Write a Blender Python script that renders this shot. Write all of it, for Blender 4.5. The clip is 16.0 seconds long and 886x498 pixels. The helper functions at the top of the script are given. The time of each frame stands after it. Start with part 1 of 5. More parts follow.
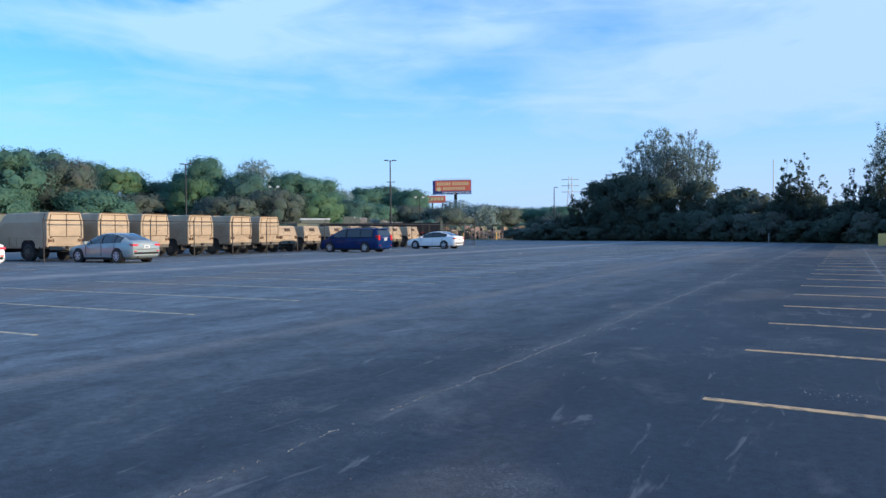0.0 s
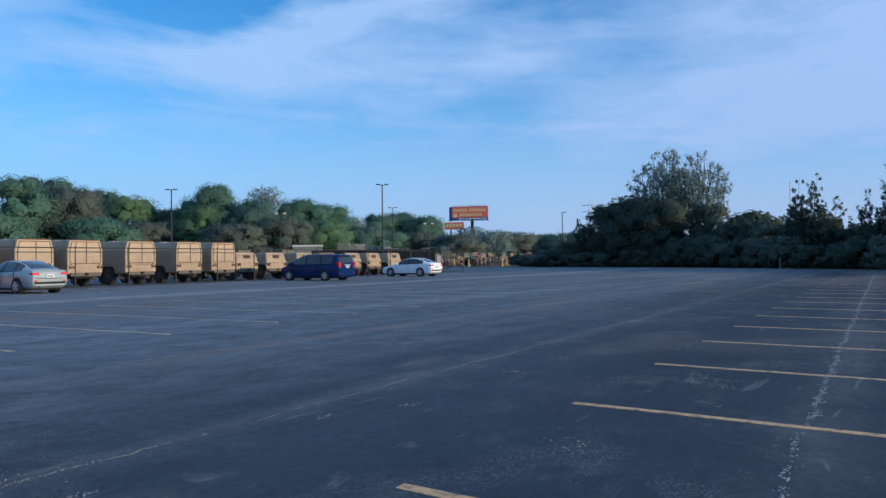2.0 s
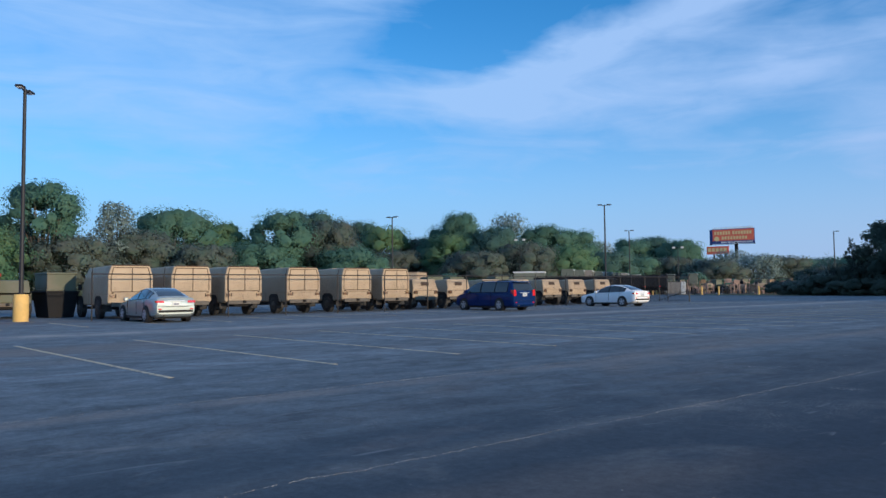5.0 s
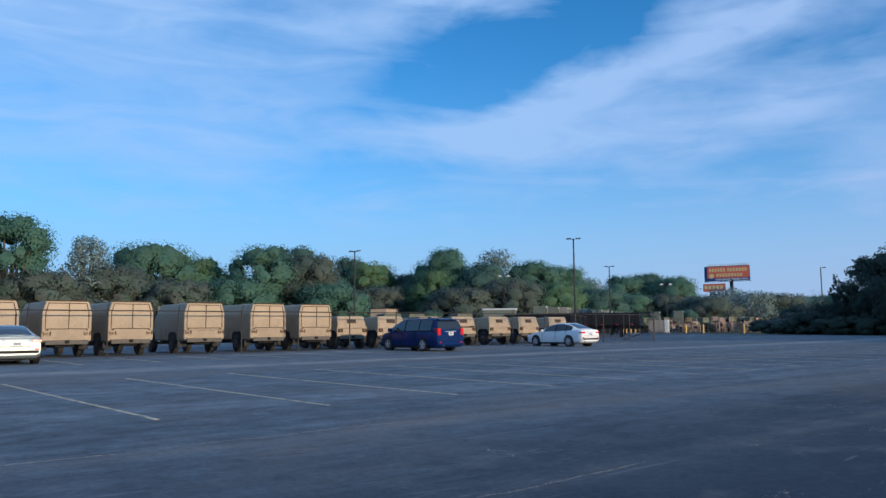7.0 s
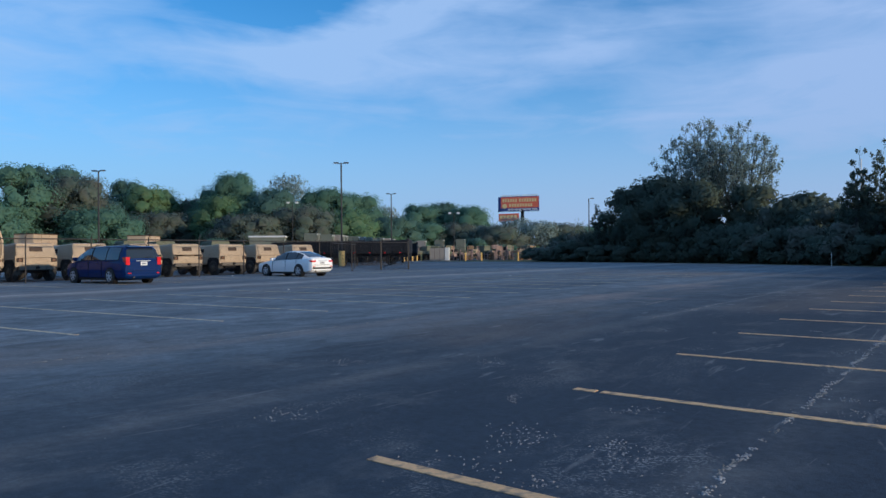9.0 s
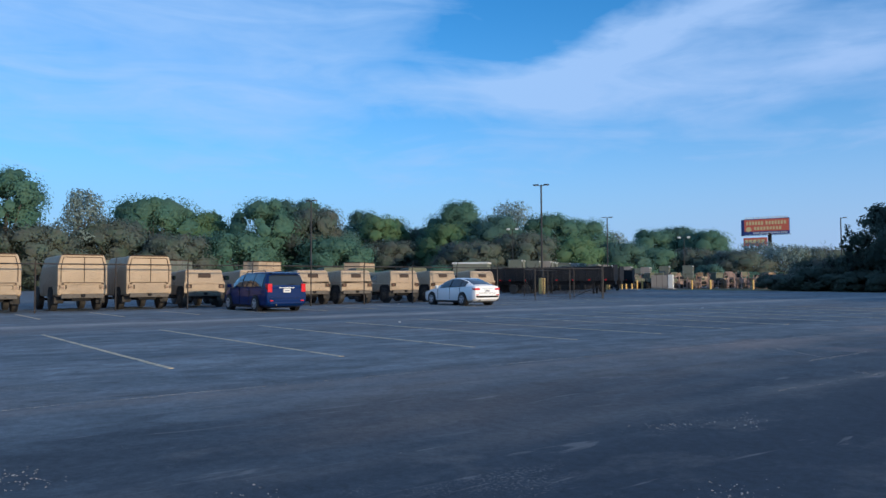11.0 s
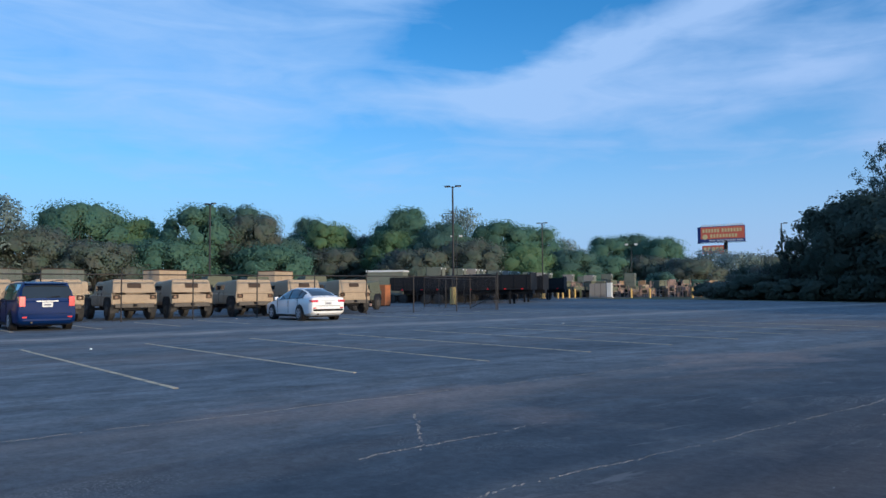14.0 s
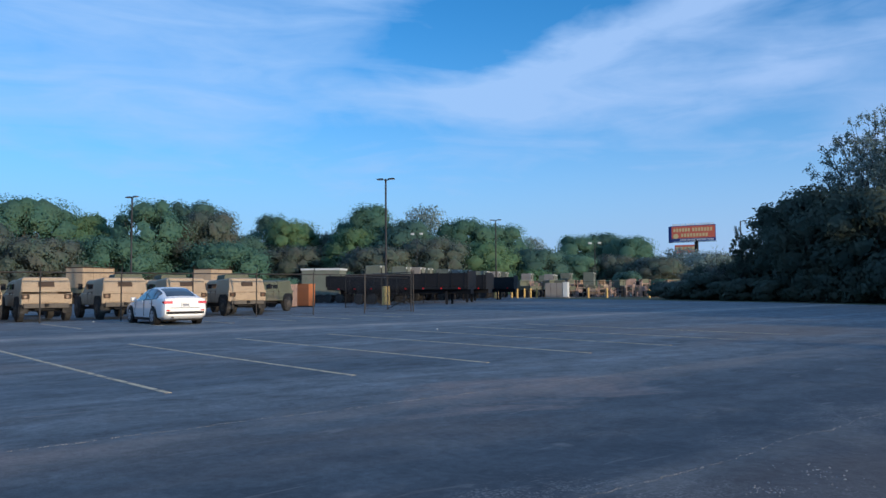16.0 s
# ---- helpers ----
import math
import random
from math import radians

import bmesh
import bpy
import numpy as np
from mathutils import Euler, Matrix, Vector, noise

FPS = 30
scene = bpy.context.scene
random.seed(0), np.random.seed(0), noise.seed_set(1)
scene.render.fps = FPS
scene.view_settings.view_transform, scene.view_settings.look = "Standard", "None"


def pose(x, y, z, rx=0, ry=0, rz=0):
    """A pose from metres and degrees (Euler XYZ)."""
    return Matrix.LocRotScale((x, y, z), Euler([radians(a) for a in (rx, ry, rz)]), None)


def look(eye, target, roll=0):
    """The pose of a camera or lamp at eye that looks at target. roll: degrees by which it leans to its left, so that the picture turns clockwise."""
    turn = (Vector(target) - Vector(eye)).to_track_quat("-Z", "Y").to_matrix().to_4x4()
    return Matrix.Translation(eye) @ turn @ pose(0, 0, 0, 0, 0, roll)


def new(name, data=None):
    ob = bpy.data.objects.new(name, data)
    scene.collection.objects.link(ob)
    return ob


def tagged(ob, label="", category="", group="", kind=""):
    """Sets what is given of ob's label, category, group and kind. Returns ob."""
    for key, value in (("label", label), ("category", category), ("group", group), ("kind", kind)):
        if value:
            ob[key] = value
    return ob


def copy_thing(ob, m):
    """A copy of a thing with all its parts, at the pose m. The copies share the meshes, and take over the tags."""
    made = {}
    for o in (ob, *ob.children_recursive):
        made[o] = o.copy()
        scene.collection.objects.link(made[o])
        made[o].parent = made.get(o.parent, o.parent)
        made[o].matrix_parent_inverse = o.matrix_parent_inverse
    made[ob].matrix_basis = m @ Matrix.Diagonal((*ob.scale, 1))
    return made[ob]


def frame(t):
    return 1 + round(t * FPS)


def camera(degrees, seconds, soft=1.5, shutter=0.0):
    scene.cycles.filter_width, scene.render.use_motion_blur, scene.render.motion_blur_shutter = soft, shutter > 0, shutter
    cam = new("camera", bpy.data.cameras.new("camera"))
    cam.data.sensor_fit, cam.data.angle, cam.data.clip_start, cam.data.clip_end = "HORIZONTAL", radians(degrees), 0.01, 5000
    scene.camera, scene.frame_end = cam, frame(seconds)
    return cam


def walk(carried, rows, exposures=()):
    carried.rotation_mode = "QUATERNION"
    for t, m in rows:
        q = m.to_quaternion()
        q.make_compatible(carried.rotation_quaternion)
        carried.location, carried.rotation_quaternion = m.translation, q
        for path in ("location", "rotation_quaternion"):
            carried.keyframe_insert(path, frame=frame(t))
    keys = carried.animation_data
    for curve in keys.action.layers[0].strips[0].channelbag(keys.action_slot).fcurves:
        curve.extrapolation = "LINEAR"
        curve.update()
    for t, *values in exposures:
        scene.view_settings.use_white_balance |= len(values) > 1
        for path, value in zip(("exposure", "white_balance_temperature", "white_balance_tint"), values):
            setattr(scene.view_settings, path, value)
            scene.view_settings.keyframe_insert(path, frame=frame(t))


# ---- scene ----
cam = camera(60.2, 16.0)
PATH = [
    (0, (-0.863, -4.173, 1.38), (-1.802, -2.408, 1.337), -0.4),
    (0.5, (-0.521, -2.812, 1.395), (-1.62, -1.142, 1.458), -0.3),
    (1, (-0.191, -1.448, 1.364), (-1.307, 0.207, 1.497), -0.2),
    (1.5, (0.214, 0.003, 1.371), (-0.793, 1.725, 1.505), -0.7),
    (2, (0.53, 1.502, 1.312), (-0.467, 3.236, 1.34), -0.6),
    (2.5, (0.738, 2.913, 1.311), (-0.369, 4.579, 1.293), -0.1),
    (3, (0.844, 4.299, 1.309), (-0.434, 5.837, 1.307), 0.1),
    (3.5, (0.891, 5.589, 1.31), (-0.526, 7.0, 1.381), -0.3),
    (4, (0.802, 6.909, 1.288), (-0.686, 8.241, 1.393), -0.6),
    (4.2, (0.78, 7.416, 1.284), (-0.723, 8.73, 1.395), -0.6),
    (6.3, (0.331, 13.571, 1.295), (-1.197, 14.858, 1.397), -0.5),
    (6.5, (0.335, 14.189, 1.298), (-1.209, 15.454, 1.418), -0.3),
    (7, (0.403, 15.638, 1.306), (-1.11, 16.931, 1.508), -0.4),
    (7.5, (0.615, 17.174, 1.322), (-0.719, 18.649, 1.533), -1.2),
    (8, (0.766, 18.686, 1.317), (-0.466, 20.254, 1.472), -0.9),
    (8.5, (1.012, 20.25, 1.296), (-0.136, 21.886, 1.38), -1.0),
    (9, (1.214, 21.763, 1.273), (0.055, 23.393, 1.284), -0.5),
    (9.5, (1.343, 23.22, 1.286), (0.034, 24.732, 1.284), -0.6),
    (10, (1.369, 24.722, 1.267), (-0.049, 26.133, 1.286), -0.3),
    (10.2, (1.283, 25.307, 1.261), (-0.18, 26.67, 1.291), -0.2),
    (12.3, (0.015, 31.368, 1.266), (-1.653, 32.46, 1.42), -0.7),
    (12.5, (-0.048, 31.895, 1.262), (-1.714, 32.99, 1.42), -0.7),
    (13, (-0.252, 33.319, 1.276), (-1.855, 34.503, 1.434), -1.2),
    (13.5, (-0.255, 34.658, 1.286), (-1.805, 35.916, 1.409), -1.0),
    (14, (-0.322, 36.125, 1.308), (-1.871, 37.386, 1.416), -0.5),
    (14.5, (-0.392, 37.472, 1.324), (-1.951, 38.718, 1.452), -0.4),
    (15, (-0.474, 38.913, 1.326), (-1.984, 40.218, 1.456), -0.4),
    (15.5, (-0.643, 40.356, 1.286), (-2.151, 41.665, 1.402), -0.3),
    (16, (-0.905, 41.898, 1.317), (-2.42, 43.199, 1.422), -0.4),
]
EXPOSURES = [(0, 0.48), (0.5, 0.38), (1.5, 0.1), (3, 0.0), (6.5, 0.0), (8, -0.14), (9, -0.1), (10, 0.0), (16, 0.0)]
walk(cam, [(t, look(eye, target, roll)) for t, eye, target, roll in PATH], exposures=EXPOSURES)

# ---- light: low warm sun behind and to the side, blue sky with thin cirrus ----
SUN_AZ, SUN_EL = 82.0, 9.0          # degrees, clockwise from +y
world = bpy.data.worlds.new("sky")
scene.world = world
world.use_nodes = True


def build_sky():
    nt = world.node_tree
    nt.nodes.clear()
    N, L = nt.nodes.new, nt.links.new
    out, bg = N("ShaderNodeOutputWorld"), N("ShaderNodeBackground")
    sky = N("ShaderNodeTexSky")
    sky.sky_type = "NISHITA"
    sky.sun_disc = False
    sky.sun_elevation, sky.sun_rotation = radians(SUN_EL + 8), radians(SUN_AZ)
    sky.air_density, sky.dust_density, sky.ozone_density = 1.0, 0.6, 2.5
    co, sep = N("ShaderNodeTexCoord"), N("ShaderNodeSeparateXYZ")
    L(co.outputs["Generated"], sep.inputs[0])

    def m(op, a, b=None, c=None):
        n = N("ShaderNodeMath")
        n.operation = op
        for i, v in enumerate((a, b, c)):
            if v is None:
                continue
            if isinstance(v, (int, float)):
                n.inputs[i].default_value = v
            else:
                L(v, n.inputs[i])
        return n.outputs[0]

    # bearing (left of +y) and height of the direction, in degrees
    turn = m("MULTIPLY", m("ARCTAN2", m("MULTIPLY", sep.outputs[0], -1.0), sep.outputs[1]), 180 / math.pi)
    rise = m("MULTIPLY", m("ARCSINE", sep.outputs[2]), 180 / math.pi)
    comb = N("ShaderNodeCombineXYZ")
    L(turn, comb.inputs[0]), L(rise, comb.inputs[1])

    def wisps(angle, sx, sy, detail, off, dist=0.6):
        mp = N("ShaderNodeMapping")
        mp.inputs["Rotation"].default_value = (0, 0, radians(angle))
        mp.inputs["Scale"].default_value = (sx, sy, 1)
        mp.inputs["Location"].default_value = (off, off * 0.7, 0)
        L(comb.outputs[0], mp.inputs[0])
        t = N("ShaderNodeTexNoise")
        t.inputs["Scale"].default_value, t.inputs["Detail"].default_value = 1.0, detail
        t.inputs["Roughness"].default_value, t.inputs["Distortion"].default_value = 0.55, dist
        L(mp.outputs[0], t.inputs["Vector"])
        return m("SUBTRACT", t.outputs["Fac"], 0.5)

    broad = wisps(14, 0.05, 0.13, 3, 4.0)
    fine = wisps(12, 0.09, 0.42, 6, 9.1, 1.0)
    thread = wisps(18, 0.30, 0.85, 7, 5.3, 1.2)
    # ragged edges: the layer is bent by a slow noise
    az = m("MULTIPLY_ADD", wisps(0, 0.10, 0.16, 4, 2.2), 9.0, turn)
    el = m("MULTIPLY_ADD", wisps(10, 0.10, 0.22, 5, 6.6), 5.0, rise)

    def lobe(cx, cy, angle, ra, rb):
        a = radians(angle)
        dx, dy = m("SUBTRACT", az, cx), m("SUBTRACT", el, cy)
        u = m("ADD", m("MULTIPLY", dx, math.cos(a) / ra), m("MULTIPLY", dy, math.sin(a) / ra))
        v = m("ADD", m("MULTIPLY", dx, -math.sin(a) / rb), m("MULTIPLY", dy, math.cos(a) / rb))
        return m("EXPONENT", m("MULTIPLY", m("ADD", m("MULTIPLY", u, u), m("MULTIPLY", v, v)), -1.0))

    total = m("ADD", m("MULTIPLY", broad, 0.9), m("MULTIPLY", fine, 1.05))
    total = m("MULTIPLY_ADD", thread, 0.22, m("ADD", total, 0.52))
    for cx, cy, angle, ra, rb, k in CLOUDS:
        total = m("MULTIPLY_ADD", lobe(cx, cy, angle, ra, rb), k, total)
    cl = m("MINIMUM", m("MAXIMUM", total, 0.0), 1.0)
    # pale haze low down
    low = m("MULTIPLY", m("MAXIMUM", sep.outputs[2], 0.0), 5.6)
    haze = m("EXPONENT", m("MULTIPLY", m("MULTIPLY", low, low), -1.0))
    veil = m("MAXIMUM", m("MULTIPLY", cl, 0.8), m("MULTIPLY", haze, 0.92))
    tone = N("ShaderNodeMix")
    tone.data_type = "RGBA"
    side, low_tone = N("ShaderNodeMapRange"), N("ShaderNodeMix")
    side.inputs["From Min"].default_value, side.inputs["From Max"].default_value = 58.0, 8.0
    L(turn, side.inputs["Value"])
    low_tone.data_type = "RGBA"
    low_tone.inputs["A"].default_value, low_tone.inputs["B"].default_value = (*LOW_HAZE, 1), (*SUNWARD_HAZE, 1)
    L(side.outputs["Result"], low_tone.inputs["Factor"]), L(low_tone.outputs["Result"], tone.inputs["B"])
    high_tone = N("ShaderNodeMix")
    high_tone.data_type = "RGBA"
    high_tone.inputs["A"].default_value, high_tone.inputs["B"].default_value = (*HIGH_CLOUD, 1), (*SUNWARD_CLOUD, 1)
    L(side.outputs["Result"], high_tone.inputs["Factor"]), L(high_tone.outputs["Result"], tone.inputs["A"])
    L(haze, tone.inputs["Factor"])
    blue = N("ShaderNodeMix")
    blue.data_type, blue.blend_type = "RGBA", "MULTIPLY"
    blue.inputs["Factor"].default_value = 1.0
    L(sky.outputs[0], blue.inputs["A"])
    blue.inputs["B"].default_value = (*SKY_TINT, 1)
    mix = N("ShaderNodeMix")
    mix.data_type = "RGBA"
    L(veil, mix.inputs["Factor"]), L(blue.outputs["Result"], mix.inputs["A"]), L(tone.outputs["Result"], mix.inputs["B"])
    L(mix.outputs["Result"], bg.inputs["Color"])
    bg.inputs["Strength"].default_value = SKY_STRENGTH
    L(bg.outputs[0], out.inputs[0])


HIGH_CLOUD, SUNWARD_CLOUD = (4.1, 6.4, 10.2), (4.3, 6.1, 9.7)
LOW_HAZE, SUNWARD_HAZE, SKY_TINT = (3.5, 5.4, 8.6), (4.0, 5.2, 8.2), (0.30, 1.20, 1.85)
SKY_STRENGTH = 0.1
# bearing, height, slope, half length, half width (degrees), gain
CLOUDS = [
    (45.5, 19.5, -14, 8.5, 3.4, -1.0), (36.5, 22.5, -14, 6.0, 2.0, -0.5), (57.5, 11.4, -3, 8.0, 1.6, -0.5),
    (34.0, 18.6, -17, 17.0, 1.5, 0.42), (50.0, 15.0, -8, 7.0, 1.2, 0.35), (29.0, 16.6, -14, 7.0, 1.0, 0.25), (38.0, 15.6, -10, 8.0, 1.2, 0.20), (41.0, 13.4, -4, 11.0, 1.5, 0.45), (24.5, 18.3, -18, 6.5, 1.4, -0.40), (17.0, 16.5, -10, 5.0, 3.0, -0.25),
    (70.0, 16.0, 0, 15.0, 9.0, 0.30), (48.0, 24.5, -6, 7.0, 1.4, 0.45), (4.0, 10.0, -8, 15.0, 4.5, 0.35), (6.0, 13.5, -6, 15.0, 6.0, 0.30), (24.0, 15.2, -10, 9.0, 1.2, 0.30),
]
build_sky()

sun_data = bpy.data.lights.new("sun", "SUN")
sun_data.energy, sun_data.angle, sun_data.color = 4.0, radians(1.2), (1.0, 0.80, 0.56)
sun = new("sun", sun_data)
sun_dir = Vector((math.sin(radians(SUN_AZ)) * math.cos(radians(SUN_EL)), math.cos(radians(SUN_AZ)) * math.cos(radians(SUN_EL)), math.sin(radians(SUN_EL))))
sun.matrix_world = look(sun_dir * 100, (0, 0, 0))


# ---- materials ----
def shader(name):
    mt = bpy.data.materials.new(name)
    mt.use_nodes = True
    nt = mt.node_tree
    return mt, nt, nt.nodes["Principled BSDF"]


def paint(name, base, rough=0.5, metal=0.0, vary=0.12, scale=3.0, fine=40.0, bump=0.1, coat=0.0, per_object=0.0, island=0.0, dirt=None, spec=0.5):
    """A surface with broad and fine variation of its base colour, fine relief, and dirt in patches."""
    mt, nt, b = shader(name)
    N, L = nt.nodes.new, nt.links.new
    co = N("ShaderNodeTexCoord")
    n1, n2 = N("ShaderNodeTexNoise"), N("ShaderNodeTexNoise")
    n1.inputs["Scale"].default_value, n1.inputs["Detail"].default_value = scale, 4
    n2.inputs["Scale"].default_value, n2.inputs["Detail"].default_value = fine, 3
    L(co.outputs["Object"], n1.inputs["Vector"]), L(co.outputs["Object"], n2.inputs["Vector"])
    hsv = N("ShaderNodeHueSaturation")
    hsv.inputs["Color"].default_value = (*base, 1)
    s1 = N("ShaderNodeMath")
    s1.operation = "MULTIPLY_ADD"
    L(n1.outputs["Fac"], s1.inputs[0])
    s1.inputs[1].default_value, s1.inputs[2].default_value = vary * 4, 1 - vary * 2
    s2 = N("ShaderNodeMath")
    s2.operation = "MULTIPLY_ADD"
    L(n2.outputs["Fac"], s2.inputs[0])
    s2.inputs[1].default_value = vary * 2
    L(s1.outputs[0], s2.inputs[2])
    last = s2.outputs[0]
    for amount, node, out in ((per_object, "ShaderNodeObjectInfo", "Random"), (island, "ShaderNodeNewGeometry", "Random Per Island")):
        if amount:
            r, s = N(node), N("ShaderNodeMath")
            s.operation = "MULTIPLY_ADD"
            L(r.outputs[out], s.inputs[0])
            s.inputs[1].default_value = amount
            L(last, s.inputs[2])
            last = s.outputs[0]
    shift = N("ShaderNodeMath")
    shift.operation = "SUBTRACT"
    L(last, shift.inputs[0])
    shift.inputs[1].default_value = (vary + per_object / 2 + island / 2)
    L(shift.outputs[0], hsv.inputs["Value"])
    col = hsv.outputs[0]
    if dirt:
        n3, rp, mx = N("ShaderNodeTexNoise"), N("ShaderNodeValToRGB"), N("ShaderNodeMix")
        n3.inputs["Scale"].default_value, n3.inputs["Detail"].default_value = scale * 0.6, 6
        L(co.outputs["Object"], n3.inputs["Vector"]), L(n3.outputs["Fac"], rp.inputs[0])
        rp.color_ramp.elements[0].position, rp.color_ramp.elements[1].position = 0.5, 0.72
        mx.data_type = "RGBA"
        L(rp.outputs[0], mx.inputs["Factor"]), L(col, mx.inputs["A"])
        mx.inputs["B"].default_value = (*dirt, 1)
        col = mx.outputs["Result"]
    L(col, b.inputs["Base Color"])
    b.inputs["Roughness"].default_value, b.inputs["Metallic"].default_value = rough, metal
    b.inputs["Coat Weight"].default_value = coat
    b.inputs["Specular IOR Level"].default_value = spec
    b.inputs["Coat Roughness"].default_value = 0.06
    if bump:
        bp = N("ShaderNodeBump")
        bp.inputs["Strength"].default_value, bp.inputs["Distance"].default_value = bump, 0.01
        L(n2.outputs["Fac"], bp.inputs["Height"]), L(bp.outputs[0], b.inputs["Normal"])
    return mt


def asphalt_material():
    mt, nt, b = shader("asphalt")
    N, L = nt.nodes.new, nt.links.new
    co = N("ShaderNodeTexCoord")

    def noise_at(sx, sy, scale, detail=4, rough=0.55, dist=0.0, off=0.0):
        mp, t = N("ShaderNodeMapping"), N("ShaderNodeTexNoise")
        mp.inputs["Scale"].default_value, mp.inputs["Location"].default_value = (sx, sy, 1), (off, off, 0)
        t.inputs["Scale"].default_value, t.inputs["Detail"].default_value = scale, detail
        t.inputs["Roughness"].default_value, t.inputs["Distortion"].default_value = rough, dist
        L(co.outputs["Object"], mp.inputs[0]), L(mp.outputs[0], t.inputs["Vector"])
        return t.outputs["Fac"]

    def ramp(fac, stops):
        r = N("ShaderNodeValToRGB")
        while len(r.color_ramp.elements) < len(stops):
            r.color_ramp.elements.new(0.5)
        for e, (p, c) in zip(r.color_ramp.elements, stops):
            e.position, e.color = p, (c, c, c, 1)
        L(fac, r.inputs[0])
        return r.outputs[0]

    def mix(fac, a, bb, kind="MIX"):
        x = N("ShaderNodeMix")
        x.data_type, x.blend_type = "RGBA", kind
        for k, v in (("Factor", fac), ("A", a), ("B", bb)):
            if isinstance(v, (int, float)):
                x.inputs[k].default_value = v
            elif isinstance(v, tuple):
                x.inputs[k].default_value = (*v, 1)
            else:
                L(v, x.inputs[k])
        return x.outputs["Result"]

    broad = noise_at(0.05, 0.035, 1.0, 4)
    lanes = noise_at(0.55, 0.035, 1.0, 4, 0.6, 0.6, 7.0)          # tyre tracks along the aisles
    swirl = noise_at(0.25, 0.06, 1.0, 5, 0.6, 1.2, 3.0)
    patch = noise_at(0.9, 0.6, 1.0, 6, 0.65, 0.3, 1.0)
    grit = noise_at(1, 1, 55.0, 3, 0.7)
    stone = noise_at(1, 1, 38.0, 3, 0.8)
    col = mix(ramp(broad, [(0.3, 0.0), (0.7, 1.0)]), ASPHALT_DARK, ASPHALT_LIGHT)
    col = mix(ramp(lanes, [(0.44, 0.0), (0.62, 0.5)]), col, ASPHALT_PALE)
    col = mix(ramp(swirl, [(0.34, 0.45), (0.46, 0.0)]), col, ASPHALT_DARKEST)
    mottle = noise_at(2.1, 1.3, 1.0, 6, 0.72, 0.5, 41.0)            # blotches the size of a hand to a metre
    col = mix(0.58, col, ramp(mottle, [(0.36, 0.22), (0.64, 0.78)]), "OVERLAY")
    sx, wob, edge_x = N("ShaderNodeSeparateXYZ"), N("ShaderNodeMath"), N("ShaderNodeMapRange")
    L(co.outputs["Object"], sx.inputs[0])
    wob.operation = "MULTIPLY_ADD"                                  # asphalt gets darker towards the first row of stalls
    L(swirl, wob.inputs[0]), L(sx.outputs[0], wob.inputs[2])
    wob.inputs[1].default_value = 5.0
    edge_x.inputs["From Min"].default_value, edge_x.inputs["From Max"].default_value = -7.5, 0.0
    edge_x.inputs["To Max"].default_value = 0.95
    L(wob.outputs[0], edge_x.inputs["Value"])
    col = mix(edge_x.outputs["Result"], col, ASPHALT_DARKEST)
    col = mix(ramp(patch, [(0.55, 0.0), (0.72, 0.5)]), col, (0.165, 0.165, 0.165))
    dust = noise_at(0.12, 0.05, 1.0, 4, 0.6, 0.8, 21.0)
    col = mix(ramp(dust, [(0.53, 0.0), (0.70, 0.6)]), col, (0.18, 0.145, 0.125))
    def calc(op, a, bb=None, c=None):
        n = N("ShaderNodeMath")
        n.operation = op
        for i, v in enumerate((a, bb, c)):
            if isinstance(v, (int, float)):
                n.inputs[i].default_value = v
            elif v is not None:
                L(v, n.inputs[i])
        return n.outputs[0]

    def band(x0, w, k, colour, under):
        """A pale trafficked strip along the aisle."""
        d = calc("DIVIDE", calc("SUBTRACT", calc("MULTIPLY_ADD", calc("SUBTRACT", lanes, 0.5), 1.2, sx.outputs[0]), x0), w)
        m = calc("EXPONENT", calc("MULTIPLY", calc("MULTIPLY", d, d), -1.0))
        m = calc("MULTIPLY", m, calc("MULTIPLY", calc("MINIMUM", calc("MAXIMUM", calc("MULTIPLY_ADD", patch, 3.0, -0.9), 0.0), 1.0), k))
        return mix(m, under, colour)

    def stain(x, y, rx, ry, k, colour, under):
        """A patch of dust or bared stone with a ragged rim."""
        dx, dy = calc("DIVIDE", calc("SUBTRACT", sx.outputs[0], x), rx), calc("DIVIDE", calc("SUBTRACT", sx.outputs[1], y), ry)
        m = calc("SUBTRACT", calc("MULTIPLY_ADD", calc("SUBTRACT", ravel, 0.5), 5.0, 0.75), calc("ADD", calc("MULTIPLY", dx, dx), calc("MULTIPLY", dy, dy)))
        m = calc("MULTIPLY", calc("MINIMUM", calc("MAXIMUM", m, 0.0), 1.0), k)
        return mix(m, under, colour)

    ravel = noise_at(0.45, 0.30, 1.0, 5, 0.7, 0.4, 31.0)             # worn spots where pale stones show
    col = band(-7.8, 0.30, 0.9, (0.19, 0.18, 0.175), col)
    col = band(-24.6, 0.95, 1.15, (0.33, 0.31, 0.29), col)
    col = band(-4.0, 0.22, 0.5, (0.16, 0.16, 0.16), col)
    col = band(0.1, 0.35, 0.5, (0.15, 0.15, 0.15), col)
    for x, y, rx, ry, k in ((-7.7, 49.8, 1.7, 2.8, 0.95), (-7.8, 41.4, 1.1, 2.8, 0.5), (-4.6, 10.0, 0.3, 0.9, 0.3), (-4.6, 13.7, 0.35, 1.3, 0.25), (-5.6, 42.0, 1.2, 0.8, 0.4)):
        col = stain(x, y, rx, ry, k, (0.29, 0.225, 0.20), col)
    chips = noise_at(1, 1, 11.0, 4, 0.75)                            # coarse grain of worn aggregate
    col = mix(0.36, col, ramp(chips, [(0.32, 0.2), (0.68, 0.8)]), "OVERLAY")
